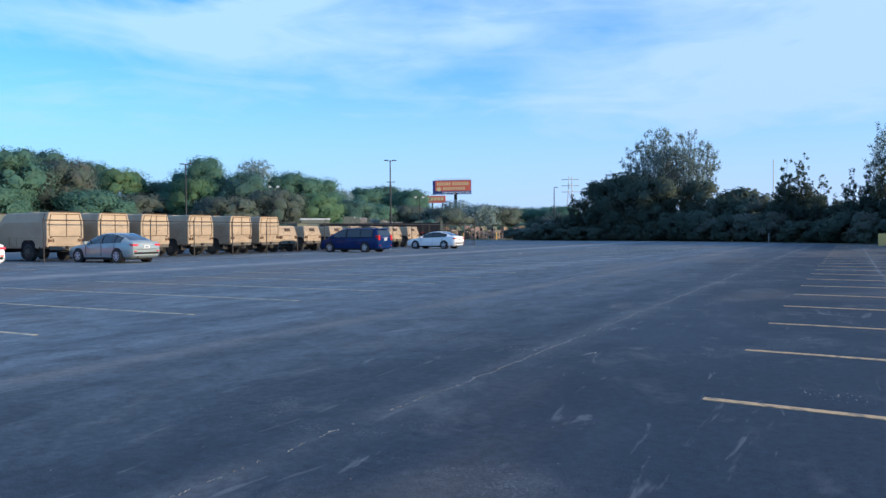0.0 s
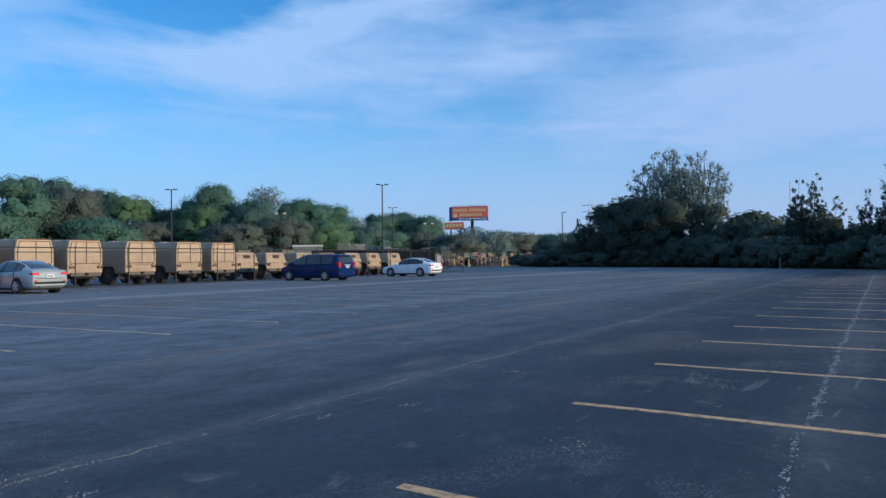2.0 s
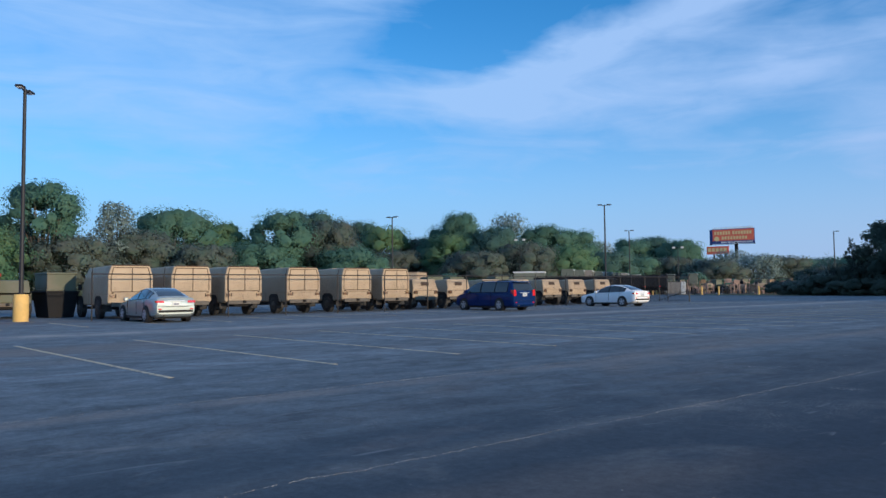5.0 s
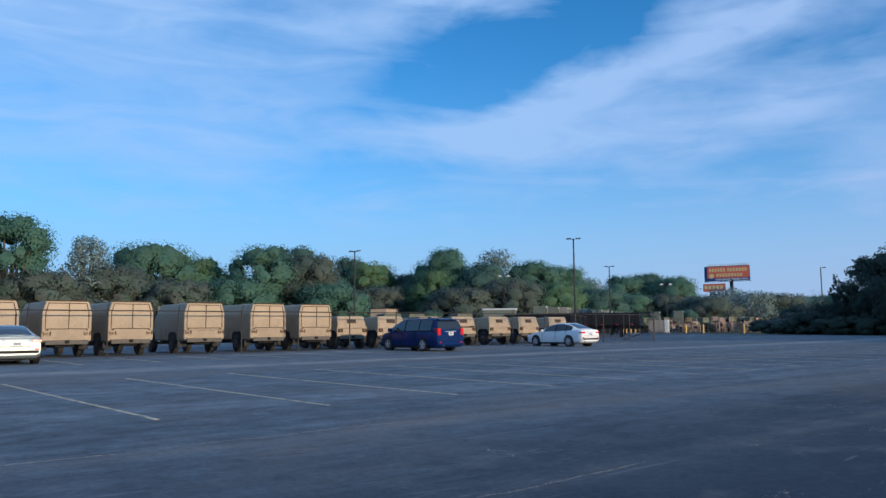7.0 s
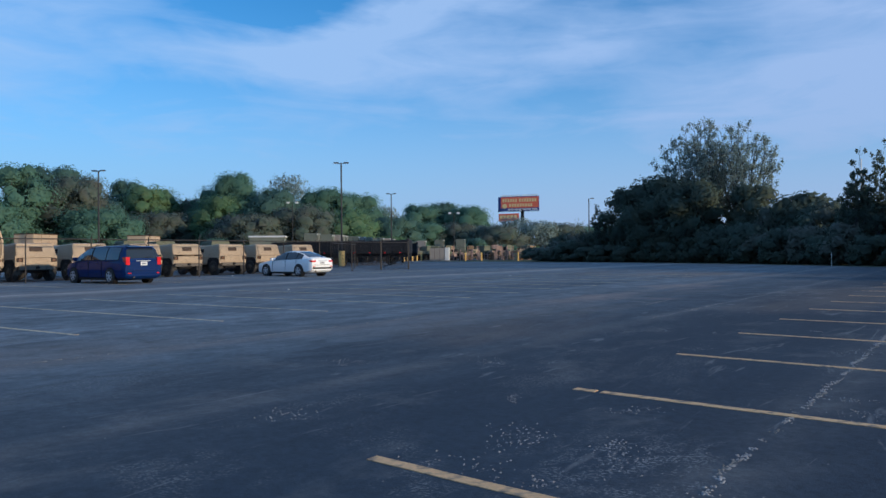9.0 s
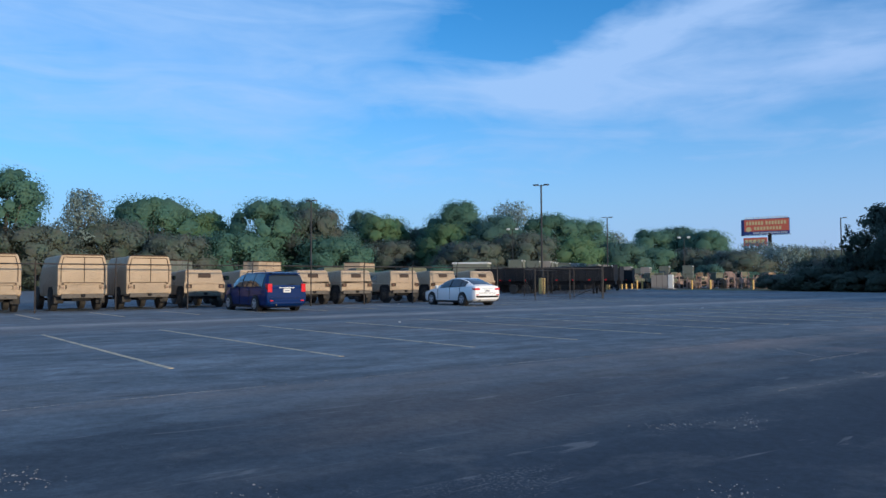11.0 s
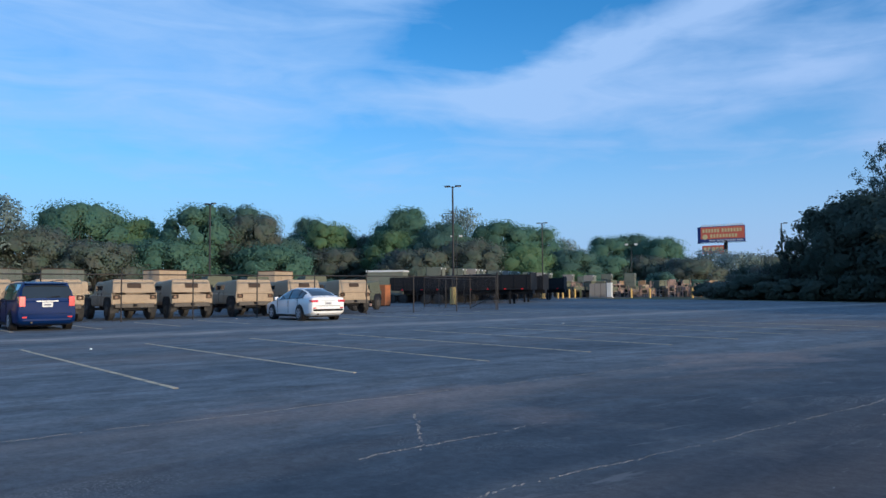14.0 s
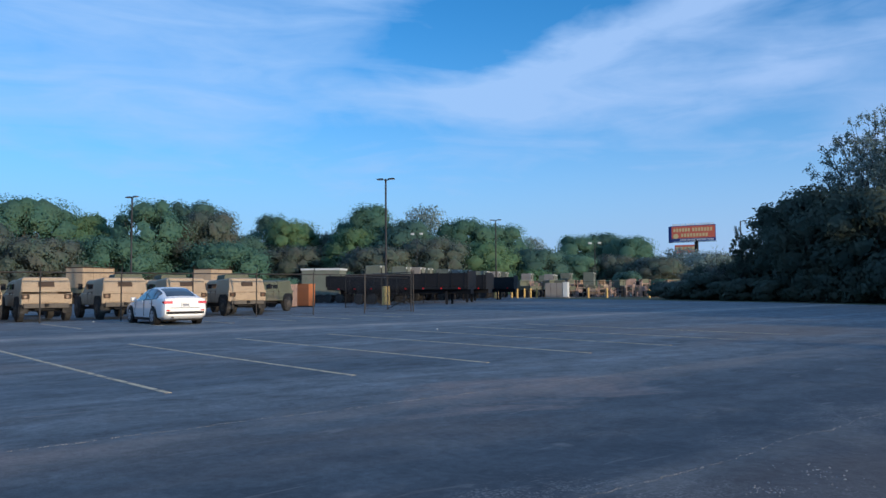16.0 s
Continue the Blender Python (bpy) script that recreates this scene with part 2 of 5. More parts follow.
    col = mix(0.55, col, ramp(grit, [(0.25, 0.35), (0.75, 0.7)]), "OVERLAY")
    crumb = noise_at(5.0, 2.6, 1.0, 5, 0.7, 0.6, 17.0)               # breaks the bared stone into crumbs
    pale = N("ShaderNodeMath")
    pale.operation = "MULTIPLY"
    for x, y, rx, ry in ((-4.1, 45.9, 0.9, 1.5), (-4.4, 48.4, 0.5, 1.3), (-0.6, 26.6, 0.6, 0.8), (-0.7, 26.2, 1.3, 1.7), (-0.5, 6.0, 0.8, 1.0), (-2.8, 24.5, 0.5, 0.6), (-3.6, 39.5, 1.0, 2.4), (0.2, 12.5, 0.5, 2.5), (-4.3, 50.5, 0.8, 1.4)):
        speck = calc("MULTIPLY", ramp(stone, [(0.50, 0.0), (0.58, 1.0)]), calc("MULTIPLY", ramp(crumb, [(0.45, 0.0), (0.56, 1.0)]), 0.8))
        col = stain(x, y, rx, ry, speck, (0.25, 0.25, 0.25), col)
    for x, y, rx, ry in ((-5.6, 46.2, 0.16, 0.12), (-5.1, 44.7, 0.12, 0.25), (-2.8, 46.1, 0.22, 0.14), (-6.7, 50.5, 0.5, 0.3), (-5.4, 49.7, 0.4, 0.2), (-5.2, 46.9, 0.14, 0.12)):
        col = stain(x, y, rx, ry, 0.6, (0.24, 0.235, 0.24), col)           # bare scars in the surface
    L(ramp(stone, [(0.52, 0.0), (0.62, 1.0)]), pale.inputs[0]), L(ramp(ravel, [(0.54, 0.0), (0.66, 0.75)]), pale.inputs[1])
    col = mix(pale.outputs[0], col, (0.26, 0.255, 0.25))
    scuff = noise_at(3.2, 0.5, 1.0, 4, 0.6, 1.5, 12.0)             # short pale scrapes
    col = mix(ramp(scuff, [(0.63, 0.0), (0.70, 0.45)]), col, (0.24, 0.235, 0.235))
    L(col, b.inputs["Base Color"])
    L(ramp(swirl, [(0.3, 0.72), (0.6, 0.95)]), b.inputs["Roughness"])
    b.inputs["Specular IOR Level"].default_value = 0.2
    bp = N("ShaderNodeBump")
    bp.inputs["Strength"].default_value, bp.inputs["Distance"].default_value = 0.5, 0.006
    L(grit, bp.inputs["Height"]), L(bp.outputs[0], b.inputs["Normal"])
    return mt


def foliage(name, base, second, vary=0.09):
    """Leaves: colour differs from leaf to leaf and from bough to bough; some light passes through."""
    mt, nt, b = shader(name)
    N, L = nt.nodes.new, nt.links.new
    g, co, n = N("ShaderNodeNewGeometry"), N("ShaderNodeTexCoord"), N("ShaderNodeTexNoise")
    n.inputs["Scale"].default_value, n.inputs["Detail"].default_value = 0.35, 3
    L(co.outputs["Object"], n.inputs["Vector"])
    mx = N("ShaderNodeMix")
    mx.data_type = "RGBA"
    mx.inputs["A"].default_value, mx.inputs["B"].default_value = (*base, 1), (*second, 1)
    rp = N("ShaderNodeValToRGB")
    rp.color_ramp.elements[0].position, rp.color_ramp.elements[1].position = 0.38, 0.66
    L(n.outputs["Fac"], rp.inputs[0]), L(rp.outputs[0], mx.inputs["Factor"])
    hsv, s = N("ShaderNodeHueSaturation"), N("ShaderNodeMath")
    s.operation = "MULTIPLY_ADD"
    L(g.outputs["Random Per Island"], s.inputs[0])
    s.inputs[1].default_value, s.inputs[2].default_value = vary * 2, 1 - vary
    L(s.outputs[0], hsv.inputs["Value"]), L(mx.outputs["Result"], hsv.inputs["Color"])
    tr, ad, out = N("ShaderNodeBsdfTranslucent"), N("ShaderNodeMixShader"), nt.nodes["Material Output"]
    L(hsv.outputs[0], b.inputs["Base Color"]), L(hsv.outputs[0], tr.inputs["Color"])
    b.inputs["Roughness"].default_value = 0.7
    b.inputs["Specular IOR Level"].default_value = 0.2
    ad.inputs[0].default_value = 0.5
    L(b.outputs[0], ad.inputs[1]), L(tr.outputs[0], ad.inputs[2]), L(ad.outputs[0], out.inputs["Surface"])
    return mt


def glow(name, base, strength):
    mt, nt, b = shader(name)
    b.inputs["Base Color"].default_value = (*base, 1)
    b.inputs["Emission Color"].default_value, b.inputs["Emission Strength"].default_value = (*base, 1), strength
    return mt


ASPHALT_DARK, ASPHALT_LIGHT, ASPHALT_PALE, ASPHALT_DARKEST = (0.090, 0.114, 0.134), (0.132, 0.161, 0.184), (0.206, 0.241, 0.266), (0.029, 0.042, 0.059)
MAT = {
    "asphalt": asphalt_material(),
    "grass": paint("grass_ground", (0.06, 0.075, 0.03), 0.95, vary=0.25, scale=0.2, fine=3.0, bump=0.6, dirt=(0.12, 0.1, 0.06)),
    "line": paint("line_paint", (0.72, 0.42, 0.20), 0.75, vary=0.16, scale=18, fine=60, bump=0.4, dirt=(0.09, 0.09, 0.085)),
    "line_old": paint("worn_line_paint", (0.57, 0.455, 0.30), 0.8, vary=0.2, scale=9.0, fine=60, bump=0.4, dirt=(0.10, 0.105, 0.11)),
    "flake": paint("broken_stone", (0.21, 0.215, 0.225), 0.95, vary=0.25, scale=9, fine=60, bump=0.4, island=0.35),
    "crack": paint("crack_fill", (0.25, 0.25, 0.25), 0.95, vary=0.3, scale=5, fine=60, bump=0.8, dirt=(0.06, 0.06, 0.05)),
    "tan": paint("desert_tan_paint", (0.41, 0.305, 0.205), 0.62, vary=0.07, scale=1.3, fine=30, bump=0.06, per_object=0.08, dirt=(0.33, 0.245, 0.165)),
    "tan_dark": paint("tan_shade_cloth", (0.36, 0.27, 0.18), 0.85, vary=0.1, scale=2, fine=40, bump=0.2),
    "bumper": paint("dark_grey_steel", (0.12, 0.105, 0.09), 0.8, vary=0.15, scale=3, fine=30, bump=0.1),
    "seam": paint("door_seam_rubber", (0.06, 0.036, 0.024), 0.8, vary=0.15, scale=4, bump=0.1),
    "olive": paint("olive_paint", (0.10, 0.11, 0.075), 0.7, vary=0.12, scale=1.2, fine=30, bump=0.08, per_object=0.1, dirt=(0.15, 0.13, 0.10)),
    "olive_pale": paint("faded_green_crate", (0.14, 0.16, 0.13), 0.75, vary=0.12, scale=1.2, fine=30, bump=0.08, per_object=0.15, dirt=(0.19, 0.18, 0.15)),
    "black": paint("black_steel", (0.013, 0.014, 0.017), 0.65, vary=0.15, scale=2, fine=50, bump=0.06, spec=0.2),
    "rubber": paint("tyre_rubber", (0.022, 0.022, 0.023), 0.85, vary=0.15, scale=6, fine=80, bump=0.3, dirt=(0.06, 0.055, 0.05)),
    "rim": paint("alloy_rim", (0.52, 0.54, 0.58), 0.4, 0.5, vary=0.06, scale=8, bump=0.02),
    "hub": paint("steel_hub", (0.075, 0.065, 0.055), 0.7, vary=0.12, scale=8, bump=0.1),
    "silver": paint("silver_car_paint", (0.31, 0.355, 0.355), 0.34, 0.4, vary=0.03, scale=1, fine=200, bump=0.0, coat=0.8),
    "white": paint("white_car_paint", (0.78, 0.79, 0.80), 0.35, vary=0.02, scale=1, fine=60, bump=0.0, coat=0.8),
    "blue": paint("blue_car_paint", (0.001, 0.019, 0.095), 0.5, 0.0, vary=0.05, scale=1, fine=200, bump=0.0, coat=0.3, spec=0.1),
    "glass": paint("tinted_car_glass", (0.02, 0.025, 0.03), 0.06, vary=0.05, scale=2, bump=0.0, coat=0.5),
    "trim": paint("dark_plastic_trim", (0.015, 0.015, 0.017), 0.6, vary=0.1, scale=5, bump=0.05, spec=0.2),
    "tail": paint("red_tail_lens", (0.62, 0.020, 0.028), 0.15, vary=0.1, scale=10, bump=0.0, coat=0.8),
    "amber": paint("amber_lens", (0.16, 0.07, 0.035), 0.35, vary=0.1, scale=10, bump=0.0),
    "lens": paint("clear_lamp_lens", (0.7, 0.72, 0.74), 0.12, vary=0.05, scale=10, bump=0.0, coat=0.5),
    "plate": paint("plate_enamel", (0.6, 0.62, 0.62), 0.45, vary=0.06, scale=12, bump=0.0),
    "bar": paint("grey_print", (0.16, 0.17, 0.22), 0.6, vary=0.1, scale=10, bump=0.0),
    "galv": paint("dark_galvanised_steel", (0.03, 0.028, 0.028), 0.6, 0.2, vary=0.15, scale=3, fine=40, bump=0.05, dirt=(0.05, 0.035, 0.025)),
    "pole": paint("dark_bronze_pole", (0.014, 0.015, 0.019), 0.6, 0.0, vary=0.12, scale=1, fine=20, bump=0.05),
    "yellow": paint("faded_yellow_concrete", (0.66, 0.42, 0.14), 0.8, vary=0.12, scale=2, fine=25, bump=0.3, dirt=(0.44, 0.30, 0.15)),
    "red": paint("red_enamel", (0.33, 0.008, 0.016), 0.6, vary=0.08, scale=1, bump=0.05, dirt=(0.24, 0.010, 0.02), spec=0.2),
    "orange": paint("orange_plastic", (0.42, 0.14, 0.05), 0.6, vary=0.1, scale=2, bump=0.05),
    "cab_grey": paint("grey_cabinet_paint", (0.26, 0.24, 0.22), 0.65, vary=0.08, scale=1, bump=0.05, dirt=(0.20, 0.18, 0.16)),
    "pale": paint("pale_metal", (0.58, 0.60, 0.60), 0.5, vary=0.06, scale=1, bump=0.03),
    "crate": paint("raw_timber", (0.30, 0.20, 0.12), 0.85, vary=0.2, scale=3, fine=30, bump=0.2, per_object=0.3),
    "pink": paint("weathered_red_steel", (0.34, 0.23, 0.19), 0.8, vary=0.2, scale=2, fine=30, bump=0.2, per_object=0.3),
    "bark": paint("bark", (0.10, 0.085, 0.07), 0.95, vary=0.25, scale=2, fine=15, bump=0.8),
    "bark_pale": paint("pale_bark", (0.058, 0.068, 0.075), 0.95, vary=0.2, scale=2, fine=15, bump=0.6),
    # the next four carry the bluish haze of distance in their leaf colour
    "leaf": foliage("leaves", (0.100, 0.225, 0.175), (0.125, 0.235, 0.170)),
    "leaf_bright": foliage("bright_leaves", (0.115, 0.245, 0.145), (0.165, 0.255, 0.135)),
    "leaf_hazed": foliage("hazed_leaves", (0.095, 0.195, 0.170), (0.110, 0.205, 0.170)),
    "leaf_brown": foliage("brownish_leaves", (0.150, 0.170, 0.150), (0.125, 0.190, 0.155)),
    "leaf_dark": foliage("dark_leaves", (0.085, 0.130, 0.110), (0.110, 0.138, 0.105)),
    "leaf_silver": foliage("silvery_leaves", (0.20, 0.28, 0.265), (0.26, 0.33, 0.31), 0.30),
    "board_red": paint("printed_orange_red", (0.90, 0.17, 0.09), 0.6, vary=0.05, scale=0.5, bump=0.0),
    "board_blue": paint("printed_dark_blue", (0.03, 0.06, 0.22), 0.6, vary=0.05, scale=0.5, bump=0.0),
    "board_yellow": paint("printed_yellow", (0.92, 0.66, 0.30), 0.6, vary=0.05, scale=0.5, bump=0.0),
    "board_white": paint("printed_white", (0.8, 0.8, 0.8), 0.6, vary=0.05, scale=0.5, bump=0.0),
}


# ---- mesh helpers ----
class Build:
    """Collects vertices and faces of one mesh."""

    def __init__(self):
        self.v, self.f = [], []

    def add(self, verts, faces):
        n = len(self.v)
        self.v += [tuple(p) for p in verts]
        self.f += [tuple(i + n for i in f) for f in faces]
        return self

    def box(self, x0, x1, y0, y1, z0, z1):
        return self.add([(x, y, z) for z in (z0, z1) for x, y in ((x0, y0), (x1, y0), (x1, y1), (x0, y1))],
                        [(3, 2, 1, 0), (4, 5, 6, 7), (0, 1, 5, 4), (1, 2, 6, 5), (2, 3, 7, 6), (3, 0, 4, 7)])

    def loft(self, rings, cap=True, closed=True):
        k, faces = len(rings[0]), []
        for i in range(len(rings) - 1):
            for j in range(k if closed else k - 1):
                a, b = i * k + j, i * k + (j + 1) % k
                faces.append((a, b, b + k, a + k))
        if cap:
            faces += [tuple(range(k))[::-1], tuple(range((len(rings) - 1) * k, len(rings) * k))]
        return self.add([p for r in rings for p in r], faces)

    def tube(self, path, radii, n=8):
        rings = []
        path = [Vector(p) for p in path]
        for i, p in enumerate(path):
            d = (path[min(i + 1, len(path) - 1)] - path[max(i - 1, 0)]).normalized()
            side = d.cross(Vector((0, 0, 1)) if abs(d.z) < 0.9 else Vector((1, 0, 0))).normalized()
            other = d.cross(side)
            r = radii if isinstance(radii, (int, float)) else radii[i]
            rings.append([p + (side * math.cos(a) + other * math.sin(a)) * r for a in (2 * math.pi * j / n for j in range(n))])
        return self.loft(rings)

    def lathe_y(self, profile, cx, cz, n=20):
        """Round form about an axis along y: profile of (y, radius)."""
        return self.loft([[(cx + r * math.cos(2 * math.pi * j / n), y, cz + r * math.sin(2 * math.pi * j / n)) for j in range(n)] for y, r in profile])

    def mesh(self, name, material, bevel=0.0, smooth=False):
        me = bpy.data.meshes.new(name)
        me.from_pydata(self.v, [], self.f)
        bm = bmesh.new()
        bm.from_mesh(me)
        bmesh.ops.recalc_face_normals(bm, faces=bm.faces)
        if bevel:
            edges = [e for e in bm.edges if len(e.link_faces) == 2 and e.calc_face_angle(0) > 0.5]
            bmesh.ops.bevel(bm, geom=edges, offset=bevel, segments=2, profile=0.5, affect="EDGES")
        bm.to_mesh(me)
        bm.free()
        if smooth:
            me.polygons.foreach_set("use_smooth", [True] * len(me.polygons))
            me.set_sharp_from_angle(angle=radians(38))
        me.materials.append(MAT[material])
        return me


def part(name, build, material, parent, label="", bevel=0.0, smooth=False):
    ob = new(name, build.mesh(name, material, bevel, smooth))
    ob.parent = parent
    if label:
        ob["label"] = label
    return ob


def thing(name, label, category, group="", kind="", at=None):
    ob = new(name)
    ob.empty_display_size = 0.2
    if at is not None:
        ob.matrix_world = at
    return tagged(ob, label, category, group, kind)


def solo(name, build, material, label, category, group="", kind="", at=None, bevel=0.0, smooth=False):
    ob = new(name, build.mesh(name, material, bevel, smooth))
    if at is not None:
        ob.matrix_world = at
    return tagged(ob, label, category, group, kind)


def patch(rings, u0, u1, v0, v1, off, nu=6, nv=6, thick=0.012):
    """A panel laid on a lofted skin: part of its rows and columns, raised by off, with an edge."""
    k = len(rings[0])

    def at(u, v):
        i, j = min(int(u), len(rings) - 2), int(v) % k
        a, b, fu, fv = rings[i], rings[i + 1], u - i, v - int(v)
        p = Vector(a[j]).lerp(Vector(a[(j + 1) % k]), fv)
        return p.lerp(Vector(b[j]).lerp(Vector(b[(j + 1) % k]), fv), fu)

    top, low = [], []
    mid = sum((Vector(p) for r in rings for p in r), Vector()) / (k * len(rings))
    for i in range(nu + 1):
        ra, rb = [], []
        for j in range(nv + 1):
            u, v = u0 + (u1 - u0) * i / nu, v0 + (v1 - v0) * j / nv
            p = at(u, v)
            e = 0.02
            n = (at(min(u + e, len(rings) - 1.001), v) - at(max(u - e, 0), v)).cross(at(u, v + e) - at(u, max(v - e, 0)))
            n = n.normalized() if n.length else Vector((0, 0, 1))
            if n.dot(p - mid) < 0:
                n = -n
            ra.append(p + n * off), rb.append(p + n * (off - thick))
        top.append(ra), low.append(rb)
    b, w = Build(), nv + 1
    verts = [p for r in top for p in r] + [p for r in low for p in r]
    n0 = w * (nu + 1)
    faces = [(i * w + j, i * w + j + 1, (i + 1) * w + j + 1, (i + 1) * w + j) for i in range(nu) for j in range(nv)]
    rim = [i for i in range(w)] + [i * w + nv for i in range(1, nu + 1)] + [nu * w + j for j in range(nv - 1, -1, -1)] + [i * w for i in range(nu - 1, 0, -1)]
    faces += [(rim[i], rim[(i + 1) % len(rim)], rim[(i + 1) % len(rim)] + n0, rim[i] + n0) for i in range(len(rim))]
    return b.add(verts, faces)

# ---- the ground ----
def ground():
    g = Build().add([(-3000, -3000, -0.06), (3000, -3000, -0.06), (3000, 3000, -0.06), (-3000, 3000, -0.06)], [(0, 1, 2, 3)])
    solo("ground", g, "grass", "rough grass and bare earth round the parking lot", "ground", kind="structure")
    rim = [(60, -70), (60, 45), (22, 58), (6, 73), (-6, 86), (-19, 98), (-33, 106), (-47, 111), (-62, 114.5), (-72, 116), (-74, 119), (-74, 150), (-150, 210), (-190, 120), (-190, -70)]
    n = len(rim)
    lot = Build().add([(x, y, 0) for x, y in rim] + [(x, y, -0.2) for x, y in rim],
                      [tuple(range(n))] + [(i, i + n, (i + 1) % n + n, (i + 1) % n) for i in range(n)])
    solo("parking_lot", lot, "asphalt", "weathered dark asphalt parking lot with tyre tracks", "asphalt", kind="structure")


ground()
STALL = 2.88


def parking_lines():
    rng = random.Random(4)

    def line(x0, x1, y, width, material, group, label, slope=0.0, pivot=0.0):
        b = Build()
        n = max(2, int((x1 - x0) / 0.35))
        wob = [rng.uniform(-0.006, 0.006) for _ in range(n + 1)]
        top = [(x0 + (x1 - x0) * i / n, y + slope * (x0 + (x1 - x0) * i / n - pivot) + s * width / 2 + wob[i], 0.005) for s in (-1, 1) for i in range(n + 1)]
        low = [(x, yy, -0.002) for x, yy, _ in top]
        k = n + 1
        faces = []
        for i in range(n):
            faces += [(i, i + 1, k + i + 1, k + i), (i, 2 * k + i, 2 * k + i + 1, i + 1), (k + i, k + i + 1, 3 * k + i + 1, 3 * k + i)]
        faces += [(0, k, 3 * k, 2 * k), (n, 2 * k + n, 3 * k + n, k + n)]
        b.add(top + low, faces)
        solo("parking_line", b, material, label, "parking line", group, "structure")

    for k in range(-3, 26):
        y = 2.35 + STALL * k
        if k == 9:      # worn through near its end
            line(-1.92, -1.70, y, 0.10, "line", "lines of the near row", "worn yellow stall line painted on asphalt", -0.088, -1.92)
            line(-1.64, 7.9, y, 0.10, "line", "lines of the near row", "worn yellow stall line painted on asphalt", -0.088, -1.92)
        else:
            line(-1.92, 7.9, y, 0.10, "line", "lines of the near row", "worn yellow stall line painted on asphalt", -0.088, -1.92)
    for k in range(-6, 19):
        line(-20.6, -10.8, 11.13 + STALL * k, 0.085, "line_old", "lines of the middle row", "faded double stall line painted on asphalt", 0.012, -10.8)
    for k in range(-8, 12):
        line(-35.6, -30.0, 35.5 + STALL * k, 0.10, "line_old", "lines along the fence", "faded stall line painted on asphalt")


parking_lines()


def crack(x, y0, y1, seed, wide=0.05, at=None):
    """A paving joint that has opened: a jagged trail of chips and grit."""
    rng = random.Random(seed)
    b = Build()
    y, drift, live = y0, 0.0, 1.0
    while y < y1:
        drift = 0.93 * drift + rng.uniform(-0.014, 0.014)
        live = min(1.0, max(0.0, live + rng.uniform(-0.22, 0.22)))
        if rng.random() < 0.25 + 0.75 * live:
            for _ in range(4):
                s = wide * rng.uniform(0.10, 0.36)
                cx, cy, a = x + drift + rng.gauss(0, wide * 0.35), y + rng.uniform(-0.02, 0.02), rng.uniform(0, 6.3)
                n = rng.choice((4, 5))
                ring = [(cx + s * rng.uniform(0.5, 1.2) * math.cos(a + 6.283 * k / n), cy + 1.3 * s * rng.uniform(0.5, 1.2) * math.sin(a + 6.283 * k / n)) for k in range(n)]
                b.add([(px, py, 0.0) for px, py in ring] + [(cx, cy, rng.uniform(0.004, 0.009))], [(k, (k + 1) % n, n) for k in range(n)])
        y += rng.uniform(0.015, 0.04)
    solo("pavement_crack", b, "crack", "open paving joint filled with pale grit", "crack", "paving joints", "structure", at=at)


crack(0.0, 4, 60, 1, 0.045)
crack(-4.0, -6, 22, 2, 0.014)
crack(-4.0, 36, 58, 6, 0.014)
crack(-8.1, 8, 60, 3, 0.016)
crack(0, 0, 1.9, 7, 0.022, at=pose(-6.9, 41.1, 0, 0, 0, -126))
crack(0, 0, 2.4, 8, 0.02, at=pose(-5.4, 39.4, 0, 0, 0, 5))
crack(0, 0, 2.2, 9, 0.035, at=pose(-3.6, 44.6, 0, 0, 0, -35))
crack(4.0, 6, 60, 5, 0.035)


def loose_grit():
    """Small stones and broken flakes of asphalt, strewn singly and in patches where the surface ravels."""
    rng = random.Random(8)
    b = Build()

    def stone(x, y, size):
        a, n = rng.uniform(0, 6.3), rng.choice((3, 4, 5))
        ring = [(x + size * rng.uniform(0.5, 1.2) * math.cos(a + 6.283 * k / n), y + size * rng.uniform(0.5, 1.2) * math.sin(a + 6.283 * k / n), 0.0) for k in range(n)]
        b.add(ring + [(x, y, size * rng.uniform(0.4, 0.8))], [(k, (k + 1) % n, n) for k in range(n)])

    for _ in range(600):
        cx = rng.choice(((0, 0.7), (-4, 1.0), (-2, 1.6), (1.5, 1.5)))
        stone(rng.gauss(*cx), rng.uniform(-2, 55), rng.uniform(0.004, 0.009))
    worn = [(-1.5, 26.5, 0.30), (-0.8, 26.5, 0.25), (-0.6, 26.3, 0.45), (-2.2, 27.6, 0.2), (0.2, 29.0, 0.3), (-0.3, 11.2, 0.35), (-0.9, 8.7, 0.3), (-1.3, 9.8, 0.25)]
    for _ in range(60):
        worn.append((rng.choice((rng.gauss(-0.4, 1.2), rng.gauss(-0.4, 1.2), rng.gauss(-4.0, 1.2))), rng.uniform(0, 54), rng.uniform(0.12, 0.42)))
    for x, y, r in worn:
        turn, flat = rng.uniform(0, 3.1), rng.uniform(0.25, 0.8)
        for _ in range(int(26 + 70 * r)):
            u, v = rng.gauss(0, r * 0.5), rng.gauss(0, r * 0.5 * flat)
            stone(x + u * math.cos(turn) - v * math.sin(turn), y + u * math.sin(turn) + v * math.cos(turn), rng.uniform(0.004, 0.012))
    solo("loose_grit", b, "flake", "scattered pale stones and flakes on asphalt", "grit", kind="stuff")


loose_grit()


